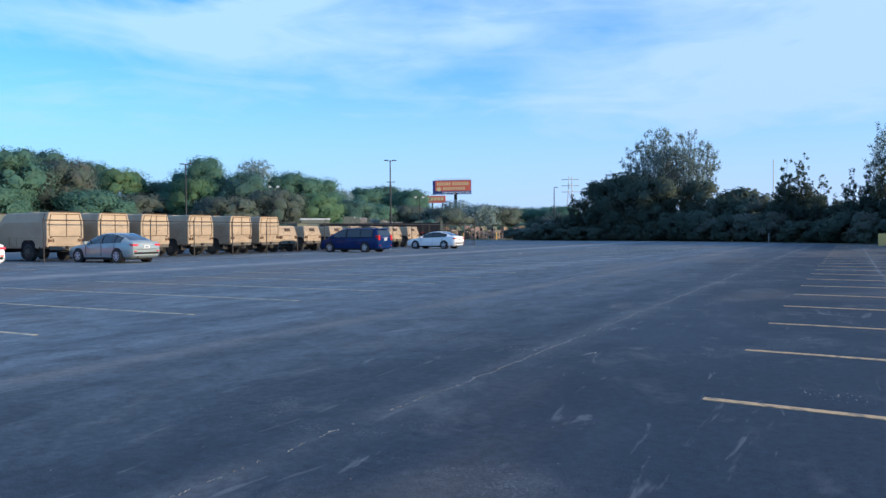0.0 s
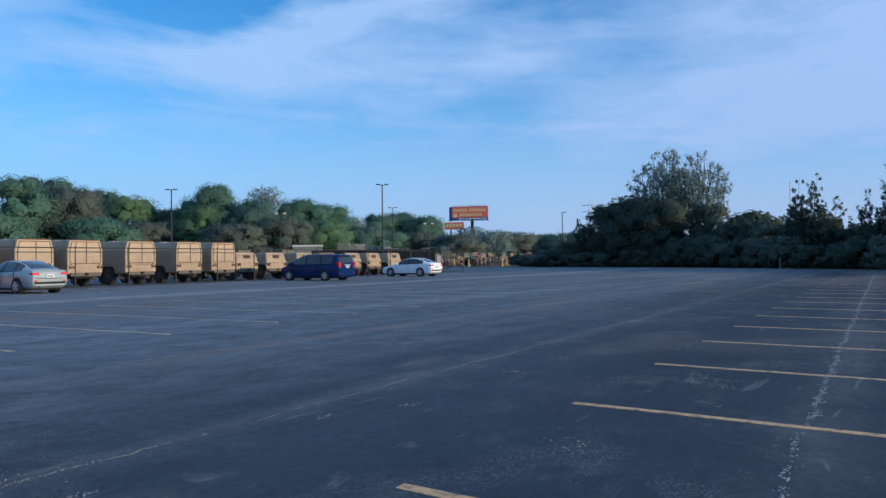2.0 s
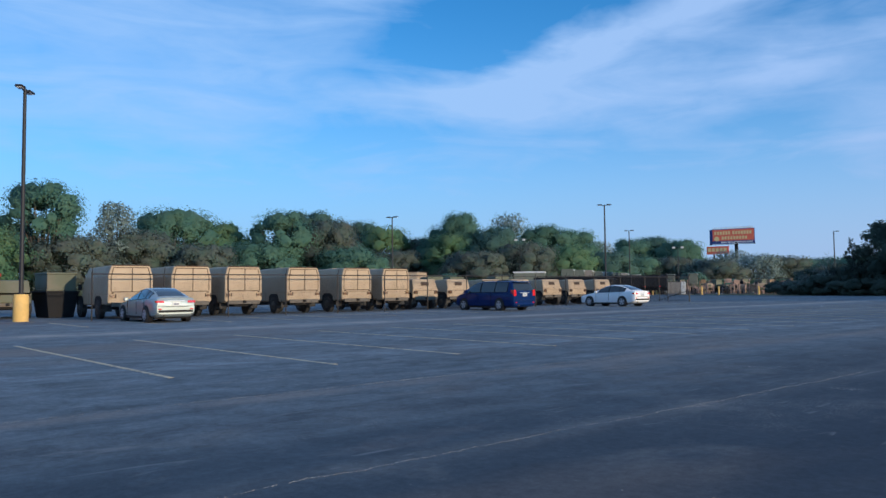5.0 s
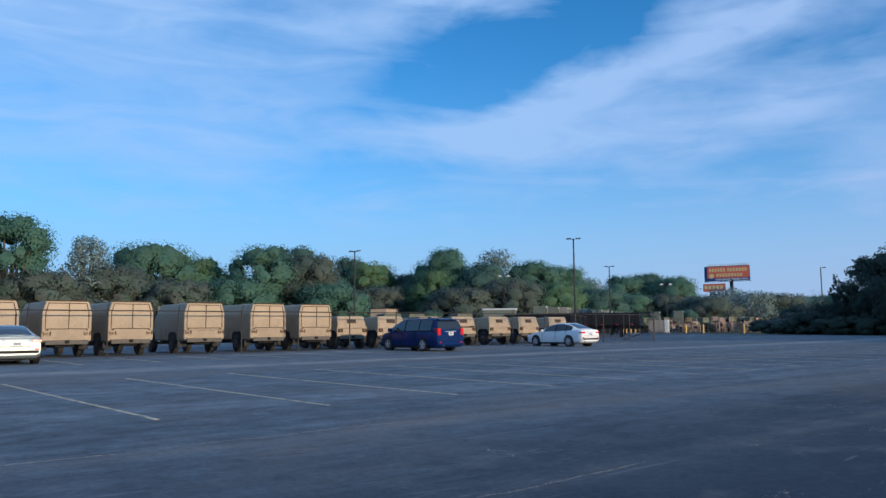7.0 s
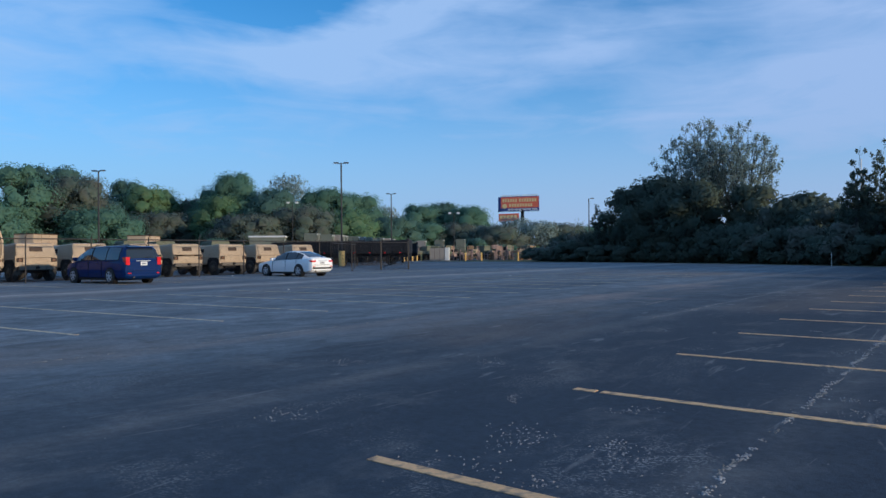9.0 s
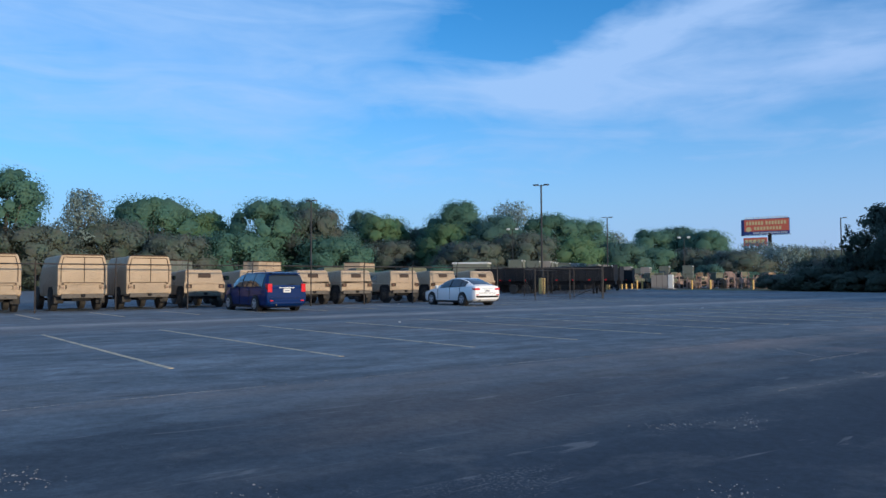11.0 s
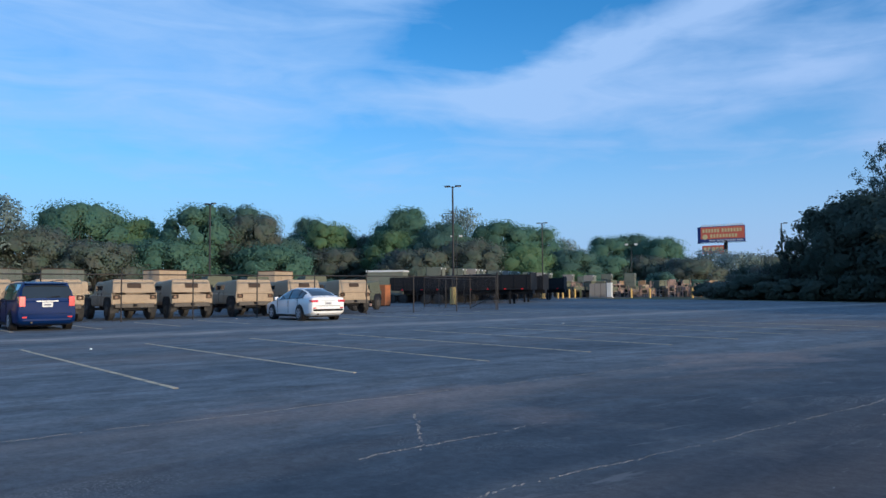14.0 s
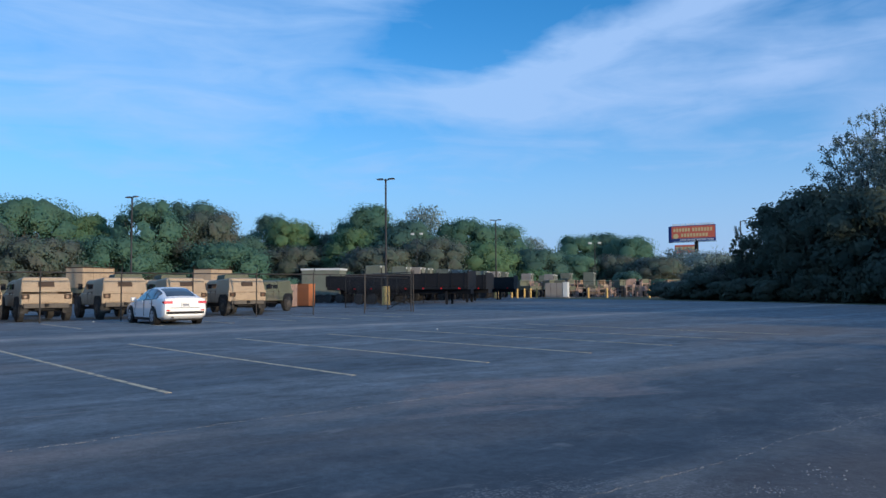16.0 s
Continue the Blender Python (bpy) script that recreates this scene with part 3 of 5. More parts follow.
# ---- passenger cars ----
def wheel(parent, x, y, r, w, rim_mat, side):
    t = Build().lathe_y([(y - w / 2, r * 0.62), (y - w / 2, r * 0.9), (y - w * 0.38, r), (y + w * 0.38, r), (y + w / 2, r * 0.9), (y + w / 2, r * 0.62)], x, r, 24)
    tyre = part("wheel", t, "rubber", parent, smooth=True)
    yo = y + side * (w / 2 + 0.006)
    rb = Build()
    rb.lathe_y([(yo - side * 0.05, r * 0.64), (yo, r * 0.64), (yo, r * 0.56), (yo - side * 0.03, r * 0.54)], x, r, 24)
    for k in range(5):
        a = 2 * math.pi * k / 5 + 0.3
        c, s = math.cos(a), math.sin(a)
        q = []
        for rr, hw in ((0.06, 0.045), (r * 0.6, 0.03)):
            for sg in (-1, 1):
                q.append((x + c * rr - s * hw * sg, r + s * rr + c * hw * sg))
        rb.add([(px, yo + side * 0.004, pz) for px, pz in q] + [(px, yo - side * 0.03, pz) for px, pz in q], [(0, 1, 3, 2), (0, 2, 6, 4), (1, 5, 7, 3), (0, 4, 5, 1), (2, 3, 7, 6)])
    rb.lathe_y([(yo - side * 0.03, 0.075), (yo + side * 0.01, 0.07), (yo + side * 0.01, 0.02)], x, r, 12)
    part("rim", rb, rim_mat, tyre, smooth=True)


def skin(stations):
    rings = []
    for x, lo, hi, w in stations:
        h = hi - lo
        half = [(w * 0.80, lo), (w * 0.97, lo + 0.12 * h), (w, lo + 0.36 * h), (w * 0.985, lo + 0.72 * h), (w * 0.94, hi - 0.05 * h), (w * 0.80, hi), (w * 0.4, hi + 0.02)]
        rings.append([(x, y, z) for y, z in half] + [(x, -y, z) for y, z in reversed(half)])
    return rings


def roof(stations):
    rings = []
    for x, base, bw, top, tw in stations:
        half = [(bw, base), (bw * 0.55 + tw * 0.45, base * 0.45 + top * 0.55), (tw, top - 0.05 * (top - base) - 0.01), (tw * 0.85, top), (tw * 0.35, top + 0.015)]
        rings.append([(x, y, z) for y, z in half] + [(x, -y, z) for y, z in reversed(half)])
    return rings


def car(name, label, paint_mat, spec, at):
    t = thing(name, label, "car", "parked cars", at=at)
    body = skin(spec["body"])
    part("body", Build().loft(body), paint_mat, t, smooth=True)
    cab = roof(spec["cab"])
    part("roof", Build().loft(cab), paint_mat, t, smooth=True)
    nc = len(cab) - 1
    ws0, ws1, rw0, rw1 = spec["glass_rows"]
    part("windscreen", patch(cab, ws0, ws1, 2.9, 6.1, 0.006), "glass", t, "dark tinted windscreen", smooth=True)
    part("rear_window", patch(cab, rw0, rw1, *spec.get("rear_cols", (2.7, 6.3)), 0.006), "glass", t, "dark tinted rear window", smooth=True)
    s0, s1 = spec["sides"][0][0], spec["sides"][-1][1]
    for v0, v1 in ((0.06, 1.94), (7.06, 8.94)):
        part("window_trim", patch(cab, s0 - 0.06, s1 + 0.08, v0, v1, 0.003, nu=14), "trim", t, "black window surround", smooth=True)
    for u0, u1 in spec["sides"]:
        for v0, v1 in ((0.12, 1.88), (7.12, 8.88)):
            part("side_window", patch(cab, u0, u1, v0, v1, 0.006), "glass", t, "dark tinted side window", smooth=True)
    W, r = spec["w"], spec["r"]
    for x in spec["axles"]:
        for side in (-1, 1):
            arch = Build().lathe_y([(side * (W - 0.20), r * 1.16), (side * (W + 0.004), r * 1.16), (side * (W + 0.004), 0.05)], x, r * 1.03, 24)
            part("wheel_arch", arch, "trim", t, "black wheel housing")
            wheel(t, x, side * (W - 0.065), r, 0.22, "rim", side)
    L2 = spec["tail_x"]
    for side in (-1, 1):
        y0, y1 = sorted((side * spec["tail"][0], side * spec["tail"][1]))
        b = Build().loft([[(L2 + 0.25, y0 if side > 0 else y0 - 0.015, spec["tail"][2]), (L2 + 0.25, y1 + (0.015 if side > 0 else 0), spec["tail"][2]), (L2 + 0.25, y1 + (0.015 if side > 0 else 0), spec["tail"][3]), (L2 + 0.25, y0 if side > 0 else y0 - 0.015, spec["tail"][3])],
                          [(L2 - 0.02, y0, spec["tail"][2]), (L2 - 0.02, y1, spec["tail"][2]), (L2 - 0.01, y1, spec["tail"][3]), (L2 - 0.01, y0, spec["tail"][3])]])
        part("tail_light", b, "tail", t, "red tail light", bevel=0.01)
        h = spec["head"]
        y0, y1 = sorted((side * h[1], side * h[2]))
        part("headlight", Build().box(h[0] - 0.3, h[0], y0, y1, h[3], h[4]), "lens", t, "clear headlight", bevel=0.02)
        m = spec["mirror"]
        yy = side * (W + 0.09)
        part("wing_mirror", Build().box(m[0] - 0.08, m[0] + 0.08, yy - 0.1, yy + 0.1, m[1] - 0.08, m[1] + 0.08), paint_mat, t, bevel=0.03)
        for dx in spec["handles"]:
            yy = side * (W + 0.004)
            part("door_handle", Build().box(dx - 0.1, dx + 0.1, yy - 0.02, yy + 0.02, spec["hz"], spec["hz"] + 0.03), paint_mat, t)
        for dx in spec["seams"]:
            yy = side * (W - 0.004)
            part("door_gap", Build().box(dx - 0.006, dx + 0.006, yy - 0.01, yy + 0.01, 0.34, spec["hz"] + 0.14), "trim", t)
        part("sill_trim", Build().box(spec["axles"][1] + 0.42, spec["axles"][0] - 0.42, *sorted((side * (W - 0.10), side * (W - 0.012))), 0.17, 0.27), "trim", t, "black sill trim")
    bz = spec["bumper"]
    part("rear_valance", Build().box(L2 - 0.025, L2 + 0.2, -W * 0.80, W * 0.80, bz, bz + 0.10), spec.get("valance", "trim"), t, "lower bumper strip", bevel=0.02)
    pz = spec["plate_z"]
    pl = part("number_plate", Build().box(L2 - 0.035, L2 + 0.03, -0.17, 0.17, pz, pz + 0.165), "plate", t, "pale number plate with an unreadable grey bar")
    part("plate_bar", Build().box(L2 - 0.039, L2 - 0.03, -0.11, 0.11, pz + 0.05, pz + 0.11), "bar", pl)
    part("boot_seam", Build().box(L2 - 0.004, L2 + 0.05, -W * 0.62, W * 0.62, spec["seam_z"], spec["seam_z"] + 0.012), "trim", t)
    for side in (-1, 1):
        part("reflector", Build().box(L2 - 0.03, L2 + 0.05, *sorted((side * W * 0.66, side * W * 0.80)), bz + 0.12, bz + 0.17), "tail", t, "small red bumper reflector")
    part("boot_strip", Build().box(L2 - 0.02, L2 + 0.05, -0.36, 0.36, pz + 0.19, pz + 0.225), spec["strip"], t, "narrow strip over the number plate", bevel=0.008)
    part("bumper_ledge", Build().loft([[(L2 + 0.12, y, z) for y, z in ((-W * .86, bz + .24), (W * .86, bz + .24), (W * .86, bz + .30), (-W * .86, bz + .30))], [(L2 - 0.035, y, z) for y, z in ((-W * .80, bz + .25), (W * .80, bz + .25), (W * .80, bz + .285), (-W * .80, bz + .285))]]), paint_mat, t, bevel=0.008)
    if "spoiler" in spec:
        sx, sw, sz = spec["spoiler"]
        part("spoiler", Build().loft([[(sx + 0.32, y, z) for y, z in ((-sw, sz), (sw, sz), (sw, sz + .035), (-sw, sz + .035))], [(sx, y, z) for y, z in ((-sw * .97, sz - .03), (sw * .97, sz - .03), (sw * .97, sz), (-sw * .97, sz))]]), paint_mat, t, bevel=0.01)
    if "wiper" in spec:
        wx, wz = spec["wiper"]
        part("rear_wiper", Build().tube([(wx, 0.02, wz), (wx - 0.015, -0.2, wz + 0.05), (wx, -0.42, wz + 0.06)], 0.012, 6), "trim", t)
        for side in (-1, 1):
            part("roof_rail", Build().tube([(0.3, side * 0.66, 1.74), (0.15, side * 0.67, 1.79), (-1.7, side * 0.67, 1.80), (-1.85, side * 0.66, 1.74)], 0.018, 6), "trim", t, "black roof rail")
    part("exhaust", Build().tube([(L2 - 0.02, 0.5, 0.3), (L2 + 0.4, 0.5, 0.3)], 0.035), "hub", t, "dull steel exhaust tip")
    part("underside", Build().box(L2 + 0.5, spec["axles"][0] + 0.4, -W * 0.75, W * 0.75, 0.16, 0.32), "trim", t, "dark underbody")
    return t


SEDAN = dict(
    w=0.925, r=0.335, axles=(1.42, -1.43), tail_x=-2.43,
    body=[(2.43, .34, .60, .55), (2.36, .24, .68, .74), (2.15, .19, .76, .87), (1.6, .18, .87, .918), (0.95, .18, .95, .925), (0, .18, .97, .925), (-1, .18, 1.0, .925), (-1.7, .19, 1.04, .918), (-2.15, .22, 1.06, .89), (-2.36, .28, 1.04, .84), (-2.43, .36, .93, .80)],
    cab=[(1.12, .93, .84, .96, .76), (0.55, .93, .86, 1.25, .67), (0.12, .94, .87, 1.41, .61), (-.35, .95, .87, 1.465, .595), (-.95, .97, .87, 1.45, .585), (-1.5, .99, .86, 1.30, .585), (-2.08, 1.02, .80, 1.07, .66)],
    glass_rows=(0.08, 1.85, 4.25, 5.85), sides=((0.75, 2.75), (2.95, 4.35), (4.45, 5.1)),
    tail=(0.50, 0.83, 0.83, 0.93), head=(2.28, 0.45, 0.80, 0.56, 0.68), mirror=(0.75, 0.99), handles=(0.0, -0.95), seams=(0.85, -0.28, -1.22), hz=0.83,
    bumper=0.43, plate_z=0.70, seam_z=0.66, strip="rim", spoiler=(-2.40, 0.62, 1.035))
VAN = dict(
    rear_cols=(1.9, 7.1),
    w=1.0, r=0.345, axles=(1.62, -1.46), tail_x=-2.57,
    body=[(2.57, .38, .74, .66), (2.47, .25, .86, .86), (2.1, .20, .97, .97), (1.6, .19, 1.05, .995), (0.6, .19, 1.07, 1.0), (-1.6, .19, 1.08, 1.0), (-2.3, .20, 1.08, .985), (-2.5, .26, 1.07, .95), (-2.57, .36, 1.0, .92)],
    cab=[(1.95, 1.02, .86, 1.05, .78), (1.2, 1.04, .93, 1.46, .76), (.72, 1.05, .94, 1.66, .74), (0.1, 1.05, .95, 1.735, .73), (-1.5, 1.06, .95, 1.745, .73), (-2.2, 1.06, .94, 1.70, .73), (-2.36, 1.06, .93, 1.62, .74), (-2.53, 1.05, .90, 1.12, .82)],
    glass_rows=(0.08, 1.85, 6.04, 6.94), sides=((0.85, 2.75), (2.95, 3.68), (3.73, 4.75)),
    tail=(0.70, 0.90, 0.86, 1.22), head=(2.42, 0.5, 0.84, 0.66, 0.82), mirror=(1.35, 1.14), handles=(0.55, -0.4), seams=(1.45, 0.35, -0.75), hz=0.93,
    bumper=0.34, plate_z=0.84, seam_z=0.62, strip="rim", valance="blue", spoiler=(-2.52, 0.70, 1.69), wiper=(-2.56, 1.16))

silver_car = car("sedan", "silver four-door sedan parked nose to the fence", "silver", SEDAN, pose(-33.75, 21.35 + 0.75, 0, 0, 0, 180))
white_car = car("sedan", "white four-door sedan parked nose to the fence", "white", SEDAN, pose(-32.5, 53.0 + 0.8, 0, 0, 0, 178))
far_white = car("sedan", "white four-door sedan beside the yellow pole base", "white", SEDAN, pose(-33.0, 13.7, 0, 0, 0, 180))
van = car("minivan", "dark blue minivan parked nose to the fence", "blue", VAN, pose(-32.9, 41.5 + 0.9, 0, 0, 0, 180))


# ---- military utility trucks ----
def truck_wheel(parent, x, side, hub="hub"):
    y, r, w = side * 0.97, 0.47, 0.30
    b = Build().lathe_y([(y - w / 2, r * 0.5), (y - w / 2, r * 0.88), (y - w * 0.36, r), (y + w * 0.36, r), (y + w / 2, r * 0.88), (y + w / 2, r * 0.5)], x, r, 22)
    for k in range(22):      # tread blocks
        a = 2 * math.pi * k / 22
        c, s = math.cos(a), math.sin(a)
        q = [(x + c * rr - s * hw, r + s * rr + c * hw) for rr in (r * 0.98, r * 1.02) for hw in (-0.035, 0.035)]
        b.add([(px, y + e * w * 0.4, pz) for e in (-1, 1) for px, pz in q], [(0, 1, 3, 2), (4, 6, 7, 5), (2, 3, 7, 6), (0, 2, 6, 4), (1, 5, 7, 3)])
    tyre = part("wheel", b, "rubber", parent, smooth=True)
    yo = y + side * 0.165
    part("hub", Build().lathe_y([(yo - side * 0.06, r * 0.52), (yo, r * 0.52), (yo - side * 0.02, r * 0.40), (yo + side * 0.05, r * 0.18), (yo + side * 0.05, 0.02)], x, r, 16), hub, tyre, smooth=True)


def cut(x, lo, hi, w, tw, ch=0.08):
    """Boxy section with chamfered upper edges and sides that lean in."""
    half = [(w * 0.96, lo), (w, lo + 0.05), (w, min(hi - 0.12, 1.2)), (tw, hi - ch), (tw - ch, hi)]
    return [(x, y, z) for y, z in half] + [(x, -y, z) for y, z in reversed(half)]


def utility_truck(label, shell, coat, at, high_roof=False, window=True):
    t = thing("military_truck", label, "truck", "row of utility trucks", at=at)
    nose, tail = (0.10, -0.95) if shell == "shelter" else (0.0, 0.0)
    part("chassis", Build().box(-2.0 + tail, 2.05, -0.42, 0.42, 0.48, 0.78).tube([(-1.65, -0.8, 0.5), (-1.65, 0.8, 0.5)], 0.07).tube([(1.65, -0.8, 0.5), (1.65, 0.8, 0.5)], 0.07).box(-0.9, 0.8, -0.7, 0.7, 0.52, 0.7), "black", t, "dark chassis and axles", bevel=0.02)
    hull = Build().loft([cut(2.28 + nose, .78, 1.08, .86, .80), cut(2.15 + nose, .70, 1.18, 1.0, .90), cut(1.2 + nose, .68, 1.30, 1.05, .98), cut(0.85, .66, 1.34, 1.06, 1.0), cut(-2.0 + tail, .68, 1.30, 1.07, 1.03), cut(-2.26 + tail, .76, 1.26, 1.07, 1.03)])
    part("hull", hull, coat, t, bevel=0.015)
    for x in (1.65, -1.65):
        for side in (-1, 1):
            arch = Build().add([(x + a, side * 1.09, z) for a, z in ((-.62, .66), (-.55, .98), (-.35, 1.12), (.35, 1.12), (.55, .98), (.62, .66))] + [(x + a, side * 0.7, z) for a, z in ((-.62, .66), (-.55, .98), (-.35, 1.12), (.35, 1.12), (.55, .98), (.62, .66))],
                                [(0, 1, 2, 3, 4, 5), (6, 7, 8, 9, 10, 11)] + [(i, i + 1, i + 7, i + 6) for i in range(5)])
            part("wheel_arch", arch, "black", t, "dark wheel housing")
            truck_wheel(t, x, side)
    dx = 0.42 if shell == "shelter" else 0.0
    cab = Build().loft([cut(1.0 + dx, 1.25, 1.42, 1.0, .95), cut(.82 + dx, 1.25, 1.82, 1.0, .92), cut(.7 + dx, 1.25, 1.88, 1.0, .91), cut(-.62, 1.25, 1.88, 1.0, .91)])
    part("cab", cab, coat, t, bevel=0.015)
    part("windscreen", Build().add([(1.005 + dx, -.78, 1.43), (1.005 + dx, .78, 1.43), (.865 + dx, .74, 1.74), (.865 + dx, -.74, 1.74), (.98 + dx, -.78, 1.43), (.98 + dx, .78, 1.43), (.84 + dx, .74, 1.74), (.84 + dx, -.74, 1.74)], [(0, 1, 2, 3), (0, 4, 5, 1), (1, 5, 6, 2), (2, 6, 7, 3), (3, 7, 4, 0)]), "glass", t, "dark split windscreen")
    for side in (-1, 1):
        for x0, x1 in ((.05, .62), (-.58, -.02)):
            part("door_window", Build().box(x0, x1, *sorted((side * 0.90, side * 0.965)), 1.40, 1.68), "glass", t, "dark door window")
            part("door_gap", Build().box(x0 - 0.03, x0 - 0.015, *sorted((side * 1.0, side * 1.072)), 0.75, 1.3), "seam", t)
        part("mirror", Build().box(.72 + dx, .80 + dx, *sorted((side * 1.10, side * 1.30)), 1.42, 1.72).tube([(.76 + dx, side * .98, 1.5), (.76 + dx, side * 1.15, 1.5)], 0.02), "black", t, "black wing mirror", bevel=0.01)
        yy = side * 0.86
        part("tail_lamp", Build().lathe_y([(-0.05, 0.07), (0.05, 0.07)], 0, 0, 14), "amber", t, "amber and red tail lamp").matrix_local = pose(-2.29 + tail, yy, 1.10, 0, 0, 90)
        part("lamp_guard", Build().box(-2.32 + tail, -2.26 + tail, yy - 0.17, yy - 0.12, 1.02, 1.20), "seam", t)
        part("lamp_guard", Build().box(-2.32 + tail, -2.26 + tail, yy + 0.10, yy + 0.13, 1.02, 1.20), "seam", t)
        part("mud_flap", Build().box(-2.16 + tail * 0.5, -2.13 + tail * 0.5, side * 0.90 - 0.2, side * 0.90 + 0.2, 0.36, 0.76), "rubber", t, "black rubber mud flap")
        part("headlight", Build().lathe_y([(-0.04, 0.10), (0.04, 0.10)], 0, 0, 14), "lens", t, "round headlight").matrix_local = pose(2.25 + nose, side * 0.68, 0.98, 0, 0, 90)
        part("tow_shackle", Build().tube([(-2.28 + tail, side * .45, .72), (-2.38 + tail, side * .45, .68), (-2.28 + tail, side * .45, .64)], 0.025, 6), "black", t)
    part("rear_bumper", Build().box(-2.36 + tail, -2.22 + tail, -0.92, 0.92, 0.60, 0.80), "bumper", t, "dark grey rear bumper beam", bevel=0.02)
    part("pintle_hook", Build().box(-2.46 + tail, -2.34 + tail, -0.08, 0.08, 0.66, 0.80), "black", t, bevel=0.02)
    part("spare_plate", Build().box(-2.30 + tail, -2.28 + tail, 0.20, 0.52, 0.86, 0.96), "tan_dark" if coat == "tan" else coat, t)
    rear = -2.27 + tail
    part("rear_panel", Build().box(-2.285 + tail, -2.20 + tail, -1.03, 1.03, 0.80, 1.24), coat, t, bevel=0.015)
    if shell == "shelter":
        def bay(x, hi, w, tw, knee):
            half = [(w * 0.99, 1.18), (w, 1.24), (w, knee), (tw + 0.05, hi - 0.09), (tw, hi - 0.02), (tw - 0.1, hi)]
            return [(x, y, z) for y, z in half] + [(x, -y, z) for y, z in reversed(half)]

        box = Build().loft([bay(1.40, 1.86, 1.03, .92, 1.5), bay(.78, 2.42, 1.06, .90, 1.9), bay(.50, 2.58, 1.07, .90, 2.05), bay(-2.22 + tail, 2.62, 1.075, .90, 2.08), bay(-2.285 + tail, 2.59, 1.06, .88, 2.07)])
        sh = part("shelter", box, coat, t, "tall tan shelter body with double rear doors", bevel=0.02)
        part("rain_gutter", Build().box(-2.31 + tail, -2.20 + tail, -0.86, 0.86, 2.585, 2.64), "seam", sh, "dark edge over the doors", bevel=0.008)

        def strip(y0, z0, y1, z1, w=0.036):
            d = Vector((0, y1 - y0, z1 - z0)).normalized()
            n = Vector((0, -d.z, d.y)) * w / 2
            p = [Vector((0, y0, z0)), Vector((0, y1, z1))]
            q = [p[0] - n, p[0] + n, p[1] + n, p[1] - n]
            b = Build().add([(rear - 0.035, v.y, v.z) for v in q] + [(rear + 0.02, v.y, v.z) for v in q], [(0, 1, 2, 3), (0, 4, 5, 1), (1, 5, 6, 2), (2, 6, 7, 3), (3, 7, 4, 0)])
            part("door_seam", b, "seam", sh)

        strip(-.86, 1.32, .86, 1.32), strip(-.93, 1.34, -.93, 2.05), strip(.93, 1.34, .93, 2.05), strip(-.93, 2.05, -.82, 2.5), strip(.93, 2.05, .82, 2.5), strip(-.82, 2.5, .82, 2.5), strip(-.06, 1.32, -.06, 2.5)
        strip(-.93, 2.16, .93, 2.16, 0.018)
        for y in (-.86, .86):
            part("door_latch", Build().box(rear - 0.05, rear, y - 0.05, y + 0.05, 1.24, 1.30), "seam", sh)
        part("roof_vent", Build().box(-1.0, -.5, -.3, .3, 2.61, 2.66), coat, sh, bevel=0.015)
    else:
        cap = Build().loft([cut(-.60, 1.22, 1.90, 1.04, .96, .07), cut(-1.95, 1.22, 1.98, 1.05, .97, .07), cut(-2.10, 1.22, 1.95, 1.05, .97, .07), cut(-2.27, 1.22, 1.32, 1.05, 1.0, .05)])
        c = part("rear_cover", cap, coat, t, "tan hard rear cover", bevel=0.02)
        if window:
            w = Build().add([(-2.166, -.33, 1.78), (-2.166, .33, 1.78), (-2.229, .33, 1.55), (-2.229, -.33, 1.55), (-2.12, -.33, 1.78), (-2.12, .33, 1.78), (-2.18, .33, 1.55), (-2.18, -.33, 1.55)], [(0, 1, 2, 3), (0, 4, 5, 1), (1, 5, 6, 2), (2, 6, 7, 3), (3, 7, 4, 0)])
            part("cover_window", w, "seam", c, "small dark rear window")
        part("tailgate", Build().box(-2.31, -2.25, -.72, .72, 0.84, 1.22), coat, t, "tan tailgate", bevel=0.012)
        # flat dark plates: the shade in the lamp recesses is put into colour
        for y in (-.86, .86):
            part("lamp_recess_shade", Build().box(-2.296, -2.27, y - 0.15, y + 0.15, 1.0, 1.22), "seam", t, "dark plate painted in for the shade of the lamp recess")
        part("tailgate_seam", Build().box(-2.306, -2.28, -.78, .78, 1.215, 1.235), "seam", t)
        if high_roof:
            part("roof_box", Build().loft([cut(.70, 1.84, 2.36, .96, .90, .05), cut(-1.0, 1.84, 2.44, .97, .93, .05)]), coat, t, "raised tan roof section", bevel=0.015)
            part("roof_edge", Build().box(-1.03, -.99, -.93, .93, 2.41, 2.45), "seam", t)
    return t


TAN_BOX = "desert-tan military utility truck with a tall shelter body"
TAN_CAB = "desert-tan military utility truck with a low hard rear cover"
first_box = utility_truck(TAN_BOX, "shelter", "tan", pose(-41.05, 22.45, 0, 0, 0, 179))
for y, turn, dx in ((25.4, 181, 0), (28.3, 180, 0.1), (32.1, 179, 0), (35.6, 180.5, 0.1), (38.65, 180, 0)):
    copy_thing(first_box, pose(-41.05 + dx, y, 0, 0, 0, turn))
first_cab = utility_truck(TAN_CAB, "cover", "tan", pose(-40.9, 41.7, 0, 0, 0, 180))
for y, turn in ((44.6, 180), (47.9, 181), (50.8, 179), (54.2, 180), (57.2, 180), (60.5, 180)):
    copy_thing(first_cab, pose(-40.8, y, 0, 0, 0, turn))
